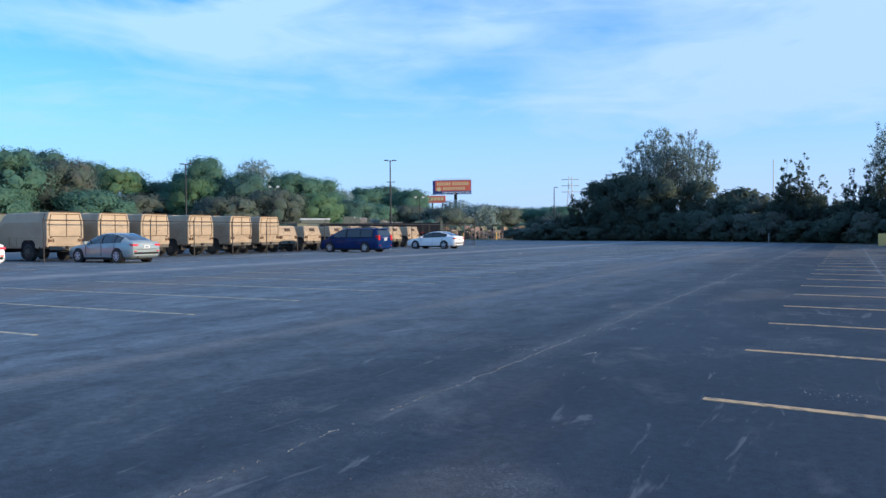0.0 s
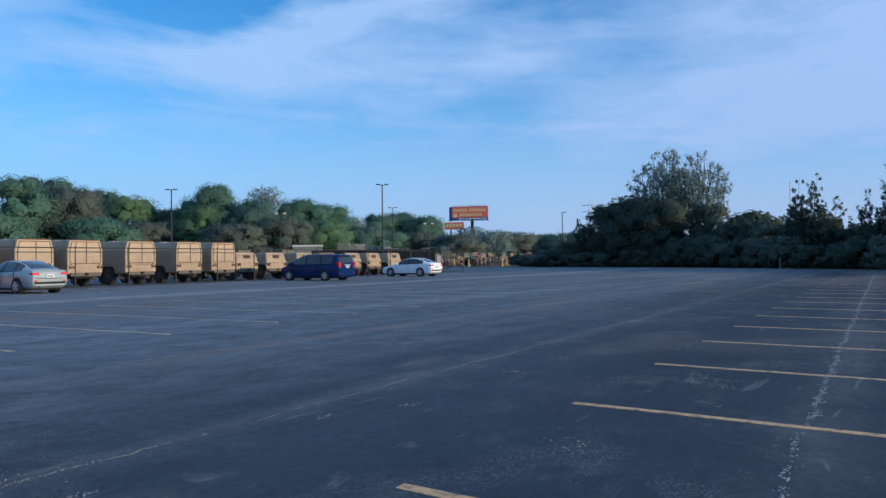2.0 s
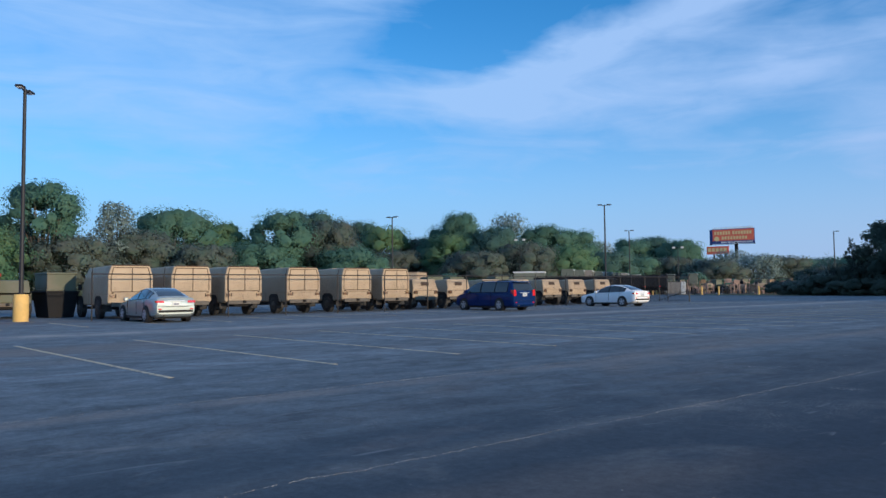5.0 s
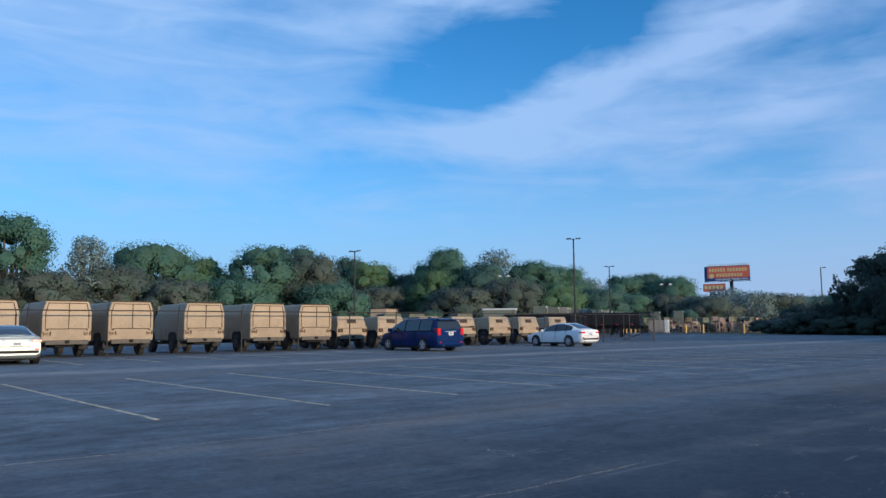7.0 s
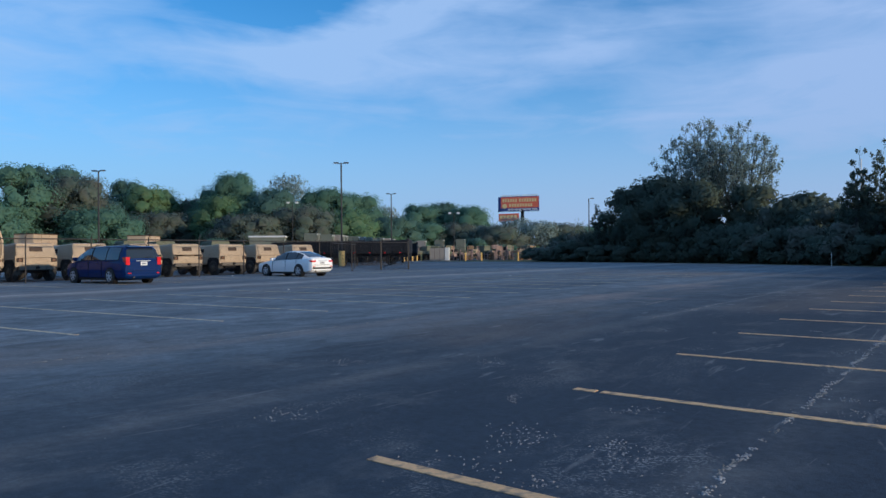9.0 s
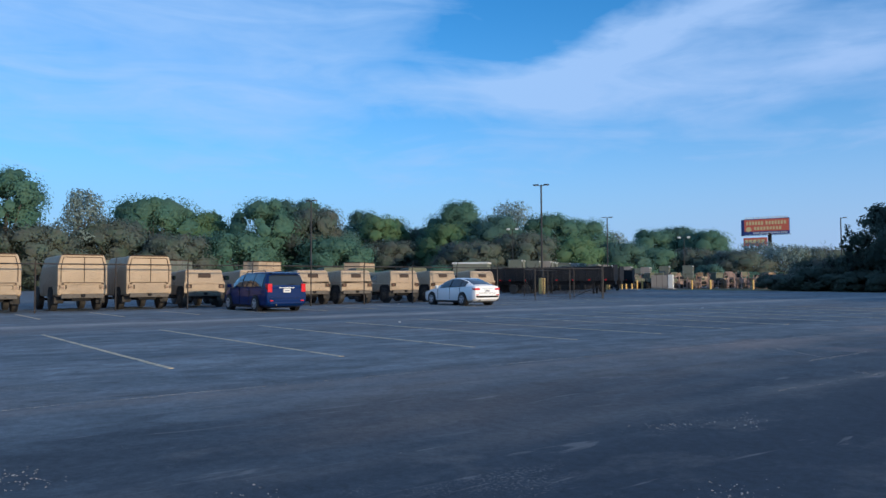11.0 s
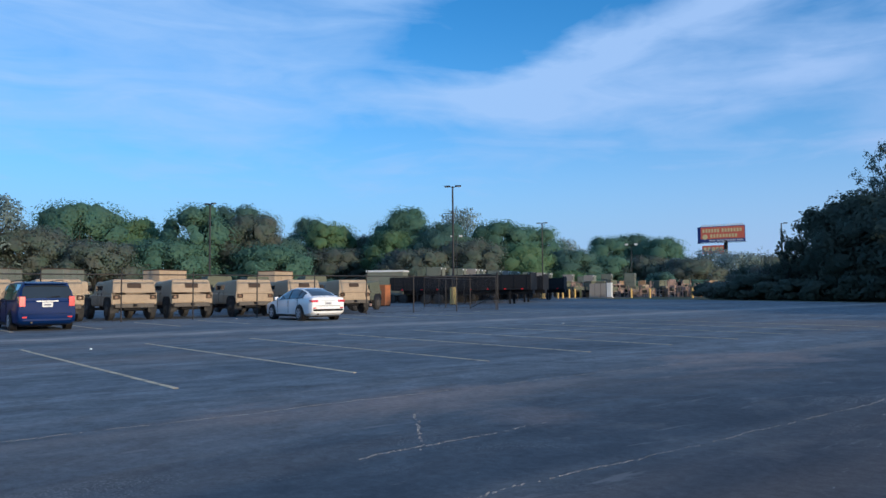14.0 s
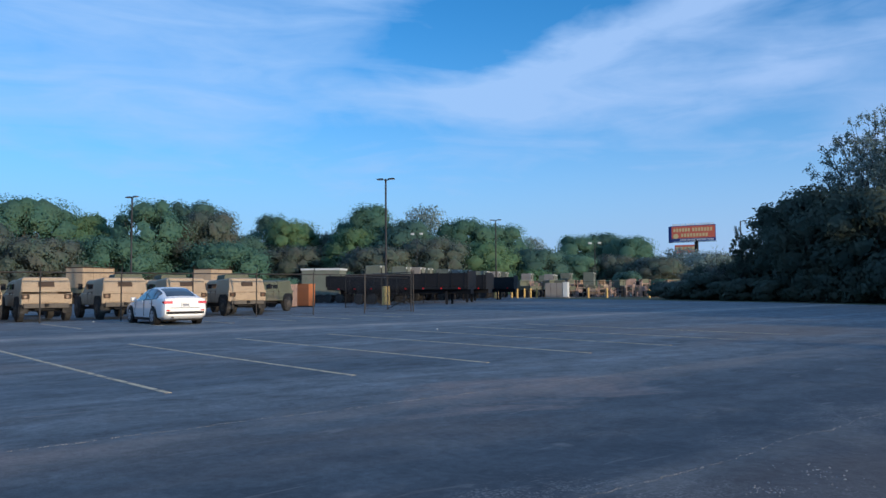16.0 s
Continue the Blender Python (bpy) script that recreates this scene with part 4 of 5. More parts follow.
for x, y, turn in ((-47.6, 43.5, 180), (-47.6, 46.6, 180), (-47.4, 52.0, 180), (-47.6, 57.6, 180), (-47.5, 61, 180)):
    copy_thing(first_cab, pose(x, y, 0, 0, 0, turn))
green_truck = utility_truck("olive-green military utility truck with a low rear cover", "cover", "olive", pose(-45.0, 64.5, 0, 0, 0, -60), window=False)
copy_thing(green_truck, pose(-45.5, 18.3, 0, 0, 0, 175))


# ---- fence ----
def fence(name, points, height, posts_every, label, wires=True, arms=False, gap=0.11):
    t = thing(name, label, "fence", kind="")
    wire = Build()
    for (x0, y0), (x1, y1) in zip(points, points[1:]):
        d = Vector((x1 - x0, y1 - y0, 0))
        n = max(1, round(d.length / posts_every))
        u = d.normalized()
        for i in range(n + 1 if (x1, y1) == points[-1] else n):
            p = Vector((x0, y0, 0)) + d * i / n
            b = Build().tube([(p.x, p.y, -0.1), (p.x, p.y, height + 0.06)], 0.033, 8).tube([(p.x, p.y, height + 0.06), (p.x, p.y, height + 0.10)], [0.05, 0.015], 8)
            if arms:
                b.tube([(p.x, p.y, height), (p.x + 0.12, p.y, height + 0.32)], 0.018, 6)
            part("post", b, "galv", t)
        part("top_rail", Build().tube([(x0, y0, height), (x1, y1, height)], 0.028, 8), "galv", t)
        part("tension_wire", Build().tube([(x0, y0, 0.08), (x1, y1, 0.08)], 0.006, 4), "galv", t)
        if wires:
            L, s = d.length, -height
            while s < L:
                for sg in (0, 1):
                    a, c = max(s, 0), min(s + height, L)
                    za, zc = a - s, c - s
                    if sg:
                        za, zc = height - za, height - zc
                    pa, pc = Vector((x0, y0, za)) + u * a, Vector((x0, y0, zc)) + u * c
                    r = Vector((0, 0, 0.0018))
                    q = u.cross(Vector((0, 0, 1))) * 0.0018
                    wire.add([pa + r, pa - r, pa + q, pc + r, pc - r, pc + q], [(0, 1, 4, 3), (1, 2, 5, 4), (2, 0, 3, 5)])
                s += gap
    if wires:
        part("chain_link", wire, "galv", t, "thin chain-link wires")["kind"] = "stuff"
    return t


main_fence = fence("fence", [(-36.45, 20.2), (-36.45, 69.9)], 2.15, 3.25, "dark chain-link fence in front of parked military trucks", arms=True)
side_fence = fence("fence", [(-36.6, 70.2), (-47.5, 72.6)], 2.35, 3.6, "dark chain-link gate fence with a diagonal brace")
part("brace", Build().tube([(-37.0, 70.3, 0.9), (-40.2, 71.0, 0.1)], 0.03, 8), "galv", side_fence, "diagonal steel brace")
far_fence = fence("fence", [(-47.5, 72.6), (-62, 96), (-75.5, 118.2), (-76.5, 126), (-66, 141), (-46, 128)], 2.3, 3.3, "distant chain-link fence round a vehicle yard", gap=0.2)


# ---- lamp posts ----
def street_lamp(x, y, h, turn, heads=2, base=1.6):
    t = thing("street_lamp", "dark steel parking-lot lamp post with flat lamp heads", "street lamp", "lot lamps", at=pose(x, y, 0, 0, 0, turn))
    z0 = base - 0.02
    part("pole", Build().tube([(0, 0, z0), (0, 0, h - 0.1)], [0.10, 0.075], 12), "pole", t, smooth=True)
    if base:
        part("base", Build().tube([(0, 0, -0.1), (0, 0, base - 0.07), (0, 0, base)], [0.33, 0.33, 0.29], 20), "yellow", t, "round yellow concrete base", smooth=True)
        part("base_plate", Build().box(-0.17, 0.17, -0.17, 0.17, base - 0.01, base + 0.03), "pole", t)
    for s in ((-1, 1) if heads == 2 else (1,)):
        part("arm", Build().tube([(0, 0, h - 0.22), (s * 0.34, 0, h - 0.14)], 0.035, 8), "pole", t)
        head = part("lamp_head", Build().loft([[(s * 0.26, -0.16, h - 0.17), (s * 0.26, 0.16, h - 0.17), (s * 0.26, 0.14, h - 0.04), (s * 0.26, -0.14, h - 0.04)], [(s * 0.78, -0.19, h - 0.15), (s * 0.78, 0.19, h - 0.15), (s * 0.78, 0.15, h - 0.05), (s * 0.78, -0.15, h - 0.05)]]), "pole", t, "flat dark lamp head", bevel=0.02)
        part("lamp_glass", Build().box(*sorted((s * 0.36, s * 0.72)), -0.12, 0.12, h - 0.185, h - 0.16), "lens", head, "clear flat lamp glass")
    return t


street_lamp(-53.85, 80.9, 10.95, 35)
street_lamp(-38.6, 17.75, 10.85, 148, base=1.25)
street_lamp(-75.9, 66.9, 10.5, 20)
street_lamp(-75.0, 115.0, 10.8, 30)
street_lamp(-51.4, 136.8, 10.1, 30, heads=1)


def flood_lamp(x, y, h):
    """Far yard light: a thin pole with two pale heads set apart on a cross arm."""
    t = thing("street_lamp", "thin yard lamp with two pale flood heads", "street lamp", "yard lamps", at=pose(x, y, 0, 0, 0, 35))
    part("pole", Build().tube([(0, 0, -0.1), (0, 0, h)], [0.10, 0.06], 8), "pole", t, smooth=True)
    part("arm", Build().tube([(-0.8, 0, h), (0.8, 0, h)], 0.04, 6), "pole", t)
    for sx in (-1, 1):
        # the sun's gleam on the heads is put into their pale colour
        part("lamp_head", Build().box(sx * 0.95 - 0.32, sx * 0.95 + 0.32, -0.28, 0.22, h - 0.18, h + 0.2), "pale", t, "flood head drawn pale for the sun on it", bevel=0.05)


flood_lamp(-124.6, 141.0, 12.8)
flood_lamp(-97.9, 165.6, 10.4)


# ---- billboard ----
def billboard():
    t = thing("billboard", "large orange-red roadside billboard with yellow and white print on one post", "billboard", at=pose(-159.3, 303.5, 0, 0, 0, 16))
    W, H, z = 8.4, 6.1, 18.9
    part("post", Build().tube([(1.2, 0.3, -0.1), (1.2, 0.3, z + 0.6)], 0.7, 14), "black", t, "thick dark steel post", smooth=True)
    part("panel", Build().box(-W, W, -0.15, 0.45, z, z + H), "board_blue", t, "dark blue board", bevel=0.04)
    part("side_panel", Build().box(-W - 0.9, -W, 0.0, 1.6, z - 0.2, z + H - 0.1), "board_blue", t, "blue return panel")
    part("poster", Build().box(-W + 0.35, W - 0.15, -0.19, -0.14, z + 1.25, z + H - 0.25), "board_red", t, "orange-red printed field")
    part("catwalk", Build().box(-W - 0.9, W + 0.5, -1.1, -0.2, z - 0.35, z - 0.22), "black", t, "dark service catwalk")
    rng = random.Random(2)

    def words(z0, z1, x0, x1, lengths, mat):
        x = x0
        total = sum(lengths)
        k = (x1 - x0) / (total + 0.5 * (len(lengths) - 1))
        for n in lengths:
            step = k
            for i in range(n):
                part("print_bar", Build().box(x + step * 0.10, x + step * 0.76, -0.23, -0.18, z0 + rng.uniform(0, 0.05), z1 - rng.uniform(0, 0.05)), mat, t)
                x += step
            x += 0.5 * k

    words(z + 3.75, z + 5.15, -W + 1.0, W - 0.9, (6, 7), "board_yellow")
    words(z + 1.75, z + 3.05, -W + 3.9, W - 2.6, (9,), "board_yellow")
    words(z + 0.3, z + 0.95, -W + 3.6, W - 0.6, (4, 12, 4), "board_white")
    words(z + H - 0.02, z + H + 0.75, -W + 0.6, W - 0.4, (4, 2, 4, 9), "board_white")
    part("round_mark", Build().lathe_y([(-0.24, 1.0), (-0.16, 1.0)], -W + 2.0, z + 2.1, 20), "board_yellow", t, "round yellow emblem")
    part("panel_lamp", Build().box(0.2, 1.4, -1.3, -1.1, z - 0.2, z + 0.1), "pale", t)
    low = thing("billboard", "low orange billboard half hidden by bare trees", "billboard", at=pose(-209.5, 381.5, 0, 0, 0, 14))
    part("panel", Build().box(-6.6, 4.8, 0, 0.4, 18.4, 22.5), "board_red", low, "orange printed field", bevel=0.04)
    for i in range(5):
        part("print_bar", Build().box(-5.9 + i * 2.0, -4.4 + i * 2.0, -0.06, 0.02, 19.8, 21.6), "board_yellow", low)
    part("post", Build().tube([(-3, 0.5, -0.1), (-3, 0.5, 19)], 0.4, 10), "black", low)
    part("post", Build().tube([(3, 0.5, -0.1), (3, 0.5, 19)], 0.4, 10), "black", low)


billboard()


# ---- vehicle yard behind the fence ----
def flatbed(at, length=11.5):
    t = thing("flatbed_trailer", "dark flatbed trailer parked in a row", "trailer", "row of flatbed trailers", at=at)
    L = length / 2
    part("deck", Build().box(-L, L, -1.25, 1.25, 1.30, 1.57).box(-L, L, -0.5, 0.5, 0.9, 1.30), "black", t, "black steel deck", bevel=0.02)
    for y in (-1.25, 1.25):
        part("side_board", Build().box(-L, L, y - 0.03, y + 0.03, 1.57, 2.7), "black", t, "black side boards", bevel=0.02)
        for i in range(10):
            x = -L + 0.3 + i * (length - 0.6) / 9
            part("stake", Build().box(x - 0.05, x + 0.05, *sorted((y, y * 1.05)), 1.4, 2.78), "black", t)
    part("headboard", Build().box(L - 0.1, L, -1.22, 1.22, 1.57, 2.9), "black", t, bevel=0.02)
    for x in (-L + 1.2, -L + 2.5):
        for s in (-1, 1):
            part("wheel", Build().lathe_y([(s * 1.1 - 0.22, 0.3), (s * 1.1 - 0.22, 0.46), (s * 1.1 + 0.22, 0.46), (s * 1.1 + 0.22, 0.3)], x, 0.46, 18), "rubber", t, smooth=True)
    for s in (-1, 1):
        part("leg", Build().box(L - 2.2, L - 2.0, s * 0.8 - 0.06, s * 0.8 + 0.06, 0.0, 1.32), "black", t)
        for i in range(7):
            x = -L + 0.8 + i * (length - 1.6) / 6
            part("marker_light", Build().box(x - 0.09, x + 0.09, *sorted((s * 1.24, s * 1.28)), 1.34, 1.44), "tail", t, "red marker light")
    return t


first_bed = flatbed(pose(-55.0, 84.5, 0, 0, 0, 31))
for x, y, a in ((-63.5, 86.5, 28), (-60.5, 92.0, 30), (-66.5, 98.0, 31), (-69.5, 105.0, 33)):
    copy_thing(first_bed, pose(x, y, 0, 0, 0, a))


def cargo_truck(at, crate, low=False, long=False):
    t = thing("cargo_truck", ("tall tan military box truck behind the utility trucks" if crate == "tan" else "tall box truck behind the utility trucks, its shade put in as a dull green coat") if long else "olive-green military cargo truck with a boxy shelter on its bed", "truck", "row of cargo trucks", at=at)
    part("frame", Build().box(-3.2, 3.2, -0.5, 0.5, 0.85, 1.15), "black", t)
    part("cab", Build().loft([cut(3.3, 1.0, 2.0, 1.15, 1.1), cut(3.1, 1.0, 2.6, 1.2, 1.05), cut(1.7, 1.0, 2.65, 1.2, 1.05)]), "olive", t, bevel=0.03)
    part("windscreen", Build().box(3.12, 3.22, -0.95, 0.95, 1.95, 2.4), "glass", t, "dark windscreen")
    part("bed", Build().box(-3.3, 1.5, -1.2, 1.2, 1.15, 1.7), "olive", t, "olive cargo bed", bevel=0.02)
    if long:
        c = part("shelter", Build().box(-3.2, 1.2, -1.2, 1.2, 1.72, 3.85), crate, t, "large shelter box", bevel=0.06)
        part("roof_edge", Build().box(-3.24, 1.24, -1.24, 1.24, 3.85, 3.95), "seam", c, "dark roof edge", bevel=0.02)
        for x in (-3.1, -1.7, -0.3, 1.1):
            for s in (-1, 1):
                part("rib", Build().box(x - 0.05, x + 0.05, *sorted((s * 1.19, s * 1.24)), 1.8, 3.84), crate, c)
    elif not low:
        c = part("shelter", Build().box(-3.1, -1.4, -0.8, 0.8, 1.72, 3.8), crate, t, "pale green shelter box", bevel=0.05)
        part("door_panel", Build().box(-3.14, -3.08, -0.5, 0.5, 1.9, 3.7), "olive_pale", c, bevel=0.01)
        part("vent", Build().box(-3.14, -3.08, 0.54, 0.76, 2.9, 3.5), "black", c)
        for i in range(4):
            part("rib", Build().box(-2.95 + i * 0.46, -2.89 + i * 0.46, -0.83, 0.83, 1.75, 3.77), crate, c)
        for sy in (-0.74, 0.74):
            part("corner_fitting", Build().box(-3.15, -3.05, sy - 0.09, sy + 0.09, 3.6, 3.76), "pale", c, "pale corner fitting")
    for x in (-2.4, -1.1, 2.3):
        for s in (-1, 1):
            part("wheel", Build().lathe_y([(s * 1.0 - 0.2, 0.3), (s * 1.0 - 0.2, 0.56), (s * 1.0 + 0.2, 0.56), (s * 1.0 + 0.2, 0.3)], x, 0.56, 18), "rubber", t, smooth=True)
    return t


box_truck = cargo_truck(pose(-67.5, 87.0, 0, 0, 0, 214), "olive_pale")
for x, y, a in ((-70.2, 92.4, 215), (-72.6, 97.6, 213), (-75.2, 103.0, 214), (-77.4, 108.4, 215), (-79.8, 114.0, 214), (-84, 122, 210), (-96, 147, 208), (-101, 150.5, 208), (-85, 138, 209), (-79.5, 137.0, 210)):
    copy_thing(box_truck, pose(x, y, 0, 0, 0, a))
grey_truck = cargo_truck(pose(-70.6, 94.8, 0, 0, 0, 213), "cab_grey")
for x, y, a in ((-76.3, 105.6, 214), (-81.6, 118, 214), (-90, 134, 209), (-93, 143, 208)):
    copy_thing(grey_truck, pose(x, y, 0, 0, 0, a))
tall_truck = cargo_truck(pose(-90, 68, 0, 0, 0, 118), "tan", long=True)
copy_thing(tall_truck, pose(-90, 82, 0, 0, 0, 122))
# low-lit pair of the row: their shade is put into a dull coat
shaded_truck = cargo_truck(pose(-90, 56.8, 0, 0, 0, 140), "olive_pale", long=True)
copy_thing(shaded_truck, pose(-90, 50.8, 0, 0, 0, 145))
low_truck = cargo_truck(pose(-82, 127, 0, 0, 0, 180), "olive", low=True)
for x, y, a in ((-83, 131, 181), (-80, 134.5, 180), (-69, 152, 180), (-62, 150, 180), (-56, 147, 181), (-75, 146, 180), (-89, 142, 180), (-60, 62, 180), (-61, 66, 182), (-58, 70, 180)):
    copy_thing(low_truck, pose(x, y, 0, 0, 0, a))
copy_thing(first_box, pose(-48.5, 9.5, 0, 0, 0, 180))


def white_canopy():
    t = thing("box_trailer", "pale box trailer with a flat roof behind tan trucks", "trailer", at=pose(-68.3, 83.7, 0, 0, 0, 40))
    part("body", Build().box(-2.0, 2.0, -1.2, 1.2, 0.8, 3.3), "olive_pale", t, bevel=0.04)
    part("roof", Build().box(-2.1, 2.1, -1.28, 1.28, 3.3, 3.5), "pale", t, "pale flat roof", bevel=0.04)
    for x in (-1.1, 0.0):
        for s in (-1, 1):
            part("wheel", Build().lathe_y([(s * 1.05 - 0.15, 0.2), (s * 1.05 - 0.15, 0.45), (s * 1.05 + 0.15, 0.45), (s * 1.05 + 0.15, 0.2)], x, 0.45, 16), "rubber", t, smooth=True)
    part("drawbar", Build().box(1.9, 3.0, -0.1, 0.1, 0.0, 0.8), "black", t)


white_canopy()


def red_container():
    t = thing("container", "red steel container behind a white sedan", "container", at=pose(-42.5, 14.4, 0, 0, 0, 0))
    part("box", Build().box(-2.9, 0, -3.2, 3.2, 0.0, 2.25), "red", t, bevel=0.03)
    for i in range(21):
        y = -3.1 + i * 0.31
        part("rib", Build().box(-0.01, 0.03, y - 0.07, y + 0.07, 0.1, 2.14), "red", t)
    part("frame_rail", Build().box(-0.02, 0.06, -3.24, 3.24, 2.15, 2.28), "red", t)


red_container()
# added black box, fills the dark undefined area below the crate
solo("skip", Build().loft([[(-1.0, -0.62, 0), (1.0, -0.62, 0), (1.0, 0.62, 0), (-1.0, 0.62, 0)], [(-1.2, -0.8, 1.3), (1.2, -0.8, 1.3), (1.2, 0.8, 1.3), (-1.2, 0.8, 1.3)]]).box(-1.25, 1.25, -0.85, 0.85, 1.3, 1.40), "black", "black box added to fill a dark area behind the yellow pole base", "skip", at=pose(-44.0, 20.5, 0, 0, 0, 4), bevel=0.03)
solo("storage_crate", Build().box(-1.0, 1.0, -0.72, 0.72, 0, 0.93).box(-1.04, 1.04, -0.76, 0.76, 0.86, 0.97).box(-1.03, 1.03, -0.75, 0.75, 0.0, 0.10), "olive", "faded green crate on top of the added black box", "crate", at=pose(-44.0, 20.5, 1.40, 0, 0, 4), bevel=0.03)


def bollard(x, y, h=1.35, r=0.14, name="bollard", label="yellow steel bollard before a chain-link fence"):
    return solo(name, Build().tube([(0, 0, -0.1), (0, 0, h - 0.06), (0, 0, h)], [r, r, r * 0.55], 14), "yellow", label, "bollard", "yellow bollards", at=pose(x, y, 0), smooth=True)


for x, y in ((-74.5, 117.5), (-75.2, 119.3), (-76.0, 121.6), (-76.2, 123.1), (-76.4, 124.6), (-73.2, 127.6), (-70.0, 128.4), (-67.2, 129.0), (-60.0, 128.6)):
    bollard(x, y)


def cabinet():
    t = thing("utility_cabinet", "grey utility cabinet with one pale side panel", "cabinet", at=pose(-73.0, 125.2, 0, 0, 0, 30))
    part("plinth", Build().box(-1.7, 1.7, -0.8, 0.8, -0.1, 0.12), "cab_grey", t)
    part("body", Build().box(-1.6, 0.9, -0.7, 0.7, 0.12, 2.1), "cab_grey", t, bevel=0.03)
    part("side_unit", Build().box(0.92, 1.6, -0.75, 0.7, 0.12, 2.2), "pale", t, "pale cabinet unit", bevel=0.03)
    for x in (-0.8, 0.05):
        part("door_gap", Build().box(x - 0.02, x + 0.02, -0.715, -0.69, 0.2, 2.1), "seam", t)


cabinet()


def clutter():
    rng = random.Random(12)
    for i in range(96):
        x, y = rng.uniform(-98, -58), rng.uniform(131, 149)
        s, h = rng.uniform(0.35, 0.95), rng.uniform(1.0, 2.7)
        if i % 4 == 0:
            h = min(h, 1.5)
            t = thing("pallet_pile", "pile of weathered timber pallets in the yard", "pallet", "yard stores", at=pose(x, y, 0, 0, 0, rng.uniform(0, 90)))
            for k in range(max(3, int(h / 0.16))):
                b = Build().box(-s / 2, s / 2, -s / 2, s / 2, k * 0.16 + 0.13, k * 0.16 + 0.157)
                for q in (-1, 0, 1):
                    b.box(-s / 2, s / 2, q * s * 0.4 - 0.05, q * s * 0.4 + 0.05, k * 0.16, k * 0.16 + 0.13)
                part("pallet", b, "crate", t)
        else:
            t = thing("storage_rack", "rusty steel storage rack with loose parts in the yard", "rack", "yard stores", at=pose(x, y, 0, 0, 0, rng.uniform(0, 90)))
            for sx in (-1, 1):
                for sy in (-1, 1):
                    part("upright", Build().box(sx * s - 0.05, sx * s + 0.05, sy * s / 2 - 0.05, sy * s / 2 + 0.05, 0, h), "pink", t)
            for z in (h * 0.35, h * 0.75):
                part("shelf", Build().box(-s, s, -s / 2, s / 2, z, z + 0.08), "pink", t)
            for z in (h * 0.35, h * 0.75):
                part("packed_box", Build().box(-s * 0.8, s * rng.uniform(0, 0.8), -s * 0.4, s * 0.4, z + 0.08, z + 0.08 + h * 0.25), rng.choice(("crate", "tan", "pink", "olive", "black")), t, bevel=0.03)
    for x, y, w, h, mat, label in ((-54.4, 73.4, 0.6, 1.75, "orange", "orange steel cabinet behind the fence"), (-53.0, 71.2, 0.35, 1.7, "pink", "rusty red steel cabinet behind the fence")):
        t = thing("steel_cabinet", label, "cabinet", at=pose(x, y, 0, 0, 0, 20))
        part("body", Build().box(-w, w, -0.4, 0.4, 0.08, h), mat, t, bevel=0.03)
        part("lid", Build().box(-w - 0.03, w + 0.03, -0.43, 0.43, h, h + 0.07), mat, t, bevel=0.02)
        part("plinth", Build().box(-w + 0.03, w - 0.03, -0.37, 0.37, 0, 0.08), "black", t)


clutter()


# ---- trees ----
def outward(clumps, p):
    """Direction from the heart of the crown, so that the crown is shaded as one form."""
    c = np.array(clumps)
    d = (p - c[:, :3].mean(0)) / (c[:, :3].std(0) + c[:, 3:].mean(0))
    return d / (np.linalg.norm(d, axis=1)[:, None] + 0.05)


def leaves(rng, clumps, count, size, hollow=0.45):
    """Leaf cards of two bent triangles, scattered through the outer part of each clump."""
    vol = np.array([c[3] * c[4] * c[5] for c in clumps]) ** 0.8
    pick = rng.choice(len(clumps), count, p=vol / vol.sum())
    c = np.array(clumps)[pick]
    d = rng.normal(size=(count, 3))
    d /= np.linalg.norm(d, axis=1)[:, None]
    r = rng.uniform(hollow, 1.08, count)[:, None] + rng.normal(0, 0.06, count)[:, None]
    p = c[:, :3] + d * r * c[:, 3:]
    n = d * 1.3 + rng.normal(size=(count, 3)) * 0.35 + np.array([0, 0, 0.2])
    n /= np.linalg.norm(n, axis=1)[:, None]
    a = np.cross(n, rng.normal(size=(count, 3)))
    a /= np.linalg.norm(a, axis=1)[:, None]
    b = np.cross(n, a)
    s = size * rng.uniform(0.5, 1.3, count)[:, None]
    bend = n * s * 0.25
    v = np.stack([p - a * s, p + b * s * 0.55 - bend, p + a * s, p - b * s * 0.55 - bend], 1).reshape(-1, 3)
    k = np.arange(count)[:, None] * 4
    f = np.concatenate([k + np.array([[0, 2, 1]]), k + np.array([[0, 3, 2]])], 1).reshape(-1, 3)
    soft = d * 0.35 + n * 0.45 + outward(clumps, p) * 0.45
    soft /= np.linalg.norm(soft, axis=1)[:, None]
    return v, f, np.repeat(soft, 4, axis=0)


CORE = bmesh.new()
bmesh.ops.create_icosphere(CORE, subdivisions=1, radius=1.0)
CORE_V = np.array([tuple(p.co) for p in CORE.verts])
CORE_F = np.array([[p.index for p in q.verts] for q in CORE.faces])
CORE.free()


def fill(rng, clumps, v, f, soft, reach=0.66):
    """Adds a ragged inner mass of foliage to each clump, behind the single leaves."""
    vs, fs, ns, n = [v], [f], [soft], len(v)
    for c in clumps:
        ragged = reach * rng.uniform(0.6, 1.3, (len(CORE_V), 1))
        p = np.array(c[:3]) + CORE_V * ragged * np.array(c[3:])
        vs.append(p)
        fs.append(CORE_F + n)
        ns.append(outward(clumps, p) + CORE_V * 0.25)
        n += len(CORE_V)
    ns = np.concatenate(ns)
    return np.concatenate(vs), np.concatenate(fs), ns / np.linalg.norm(ns, axis=1)[:, None]


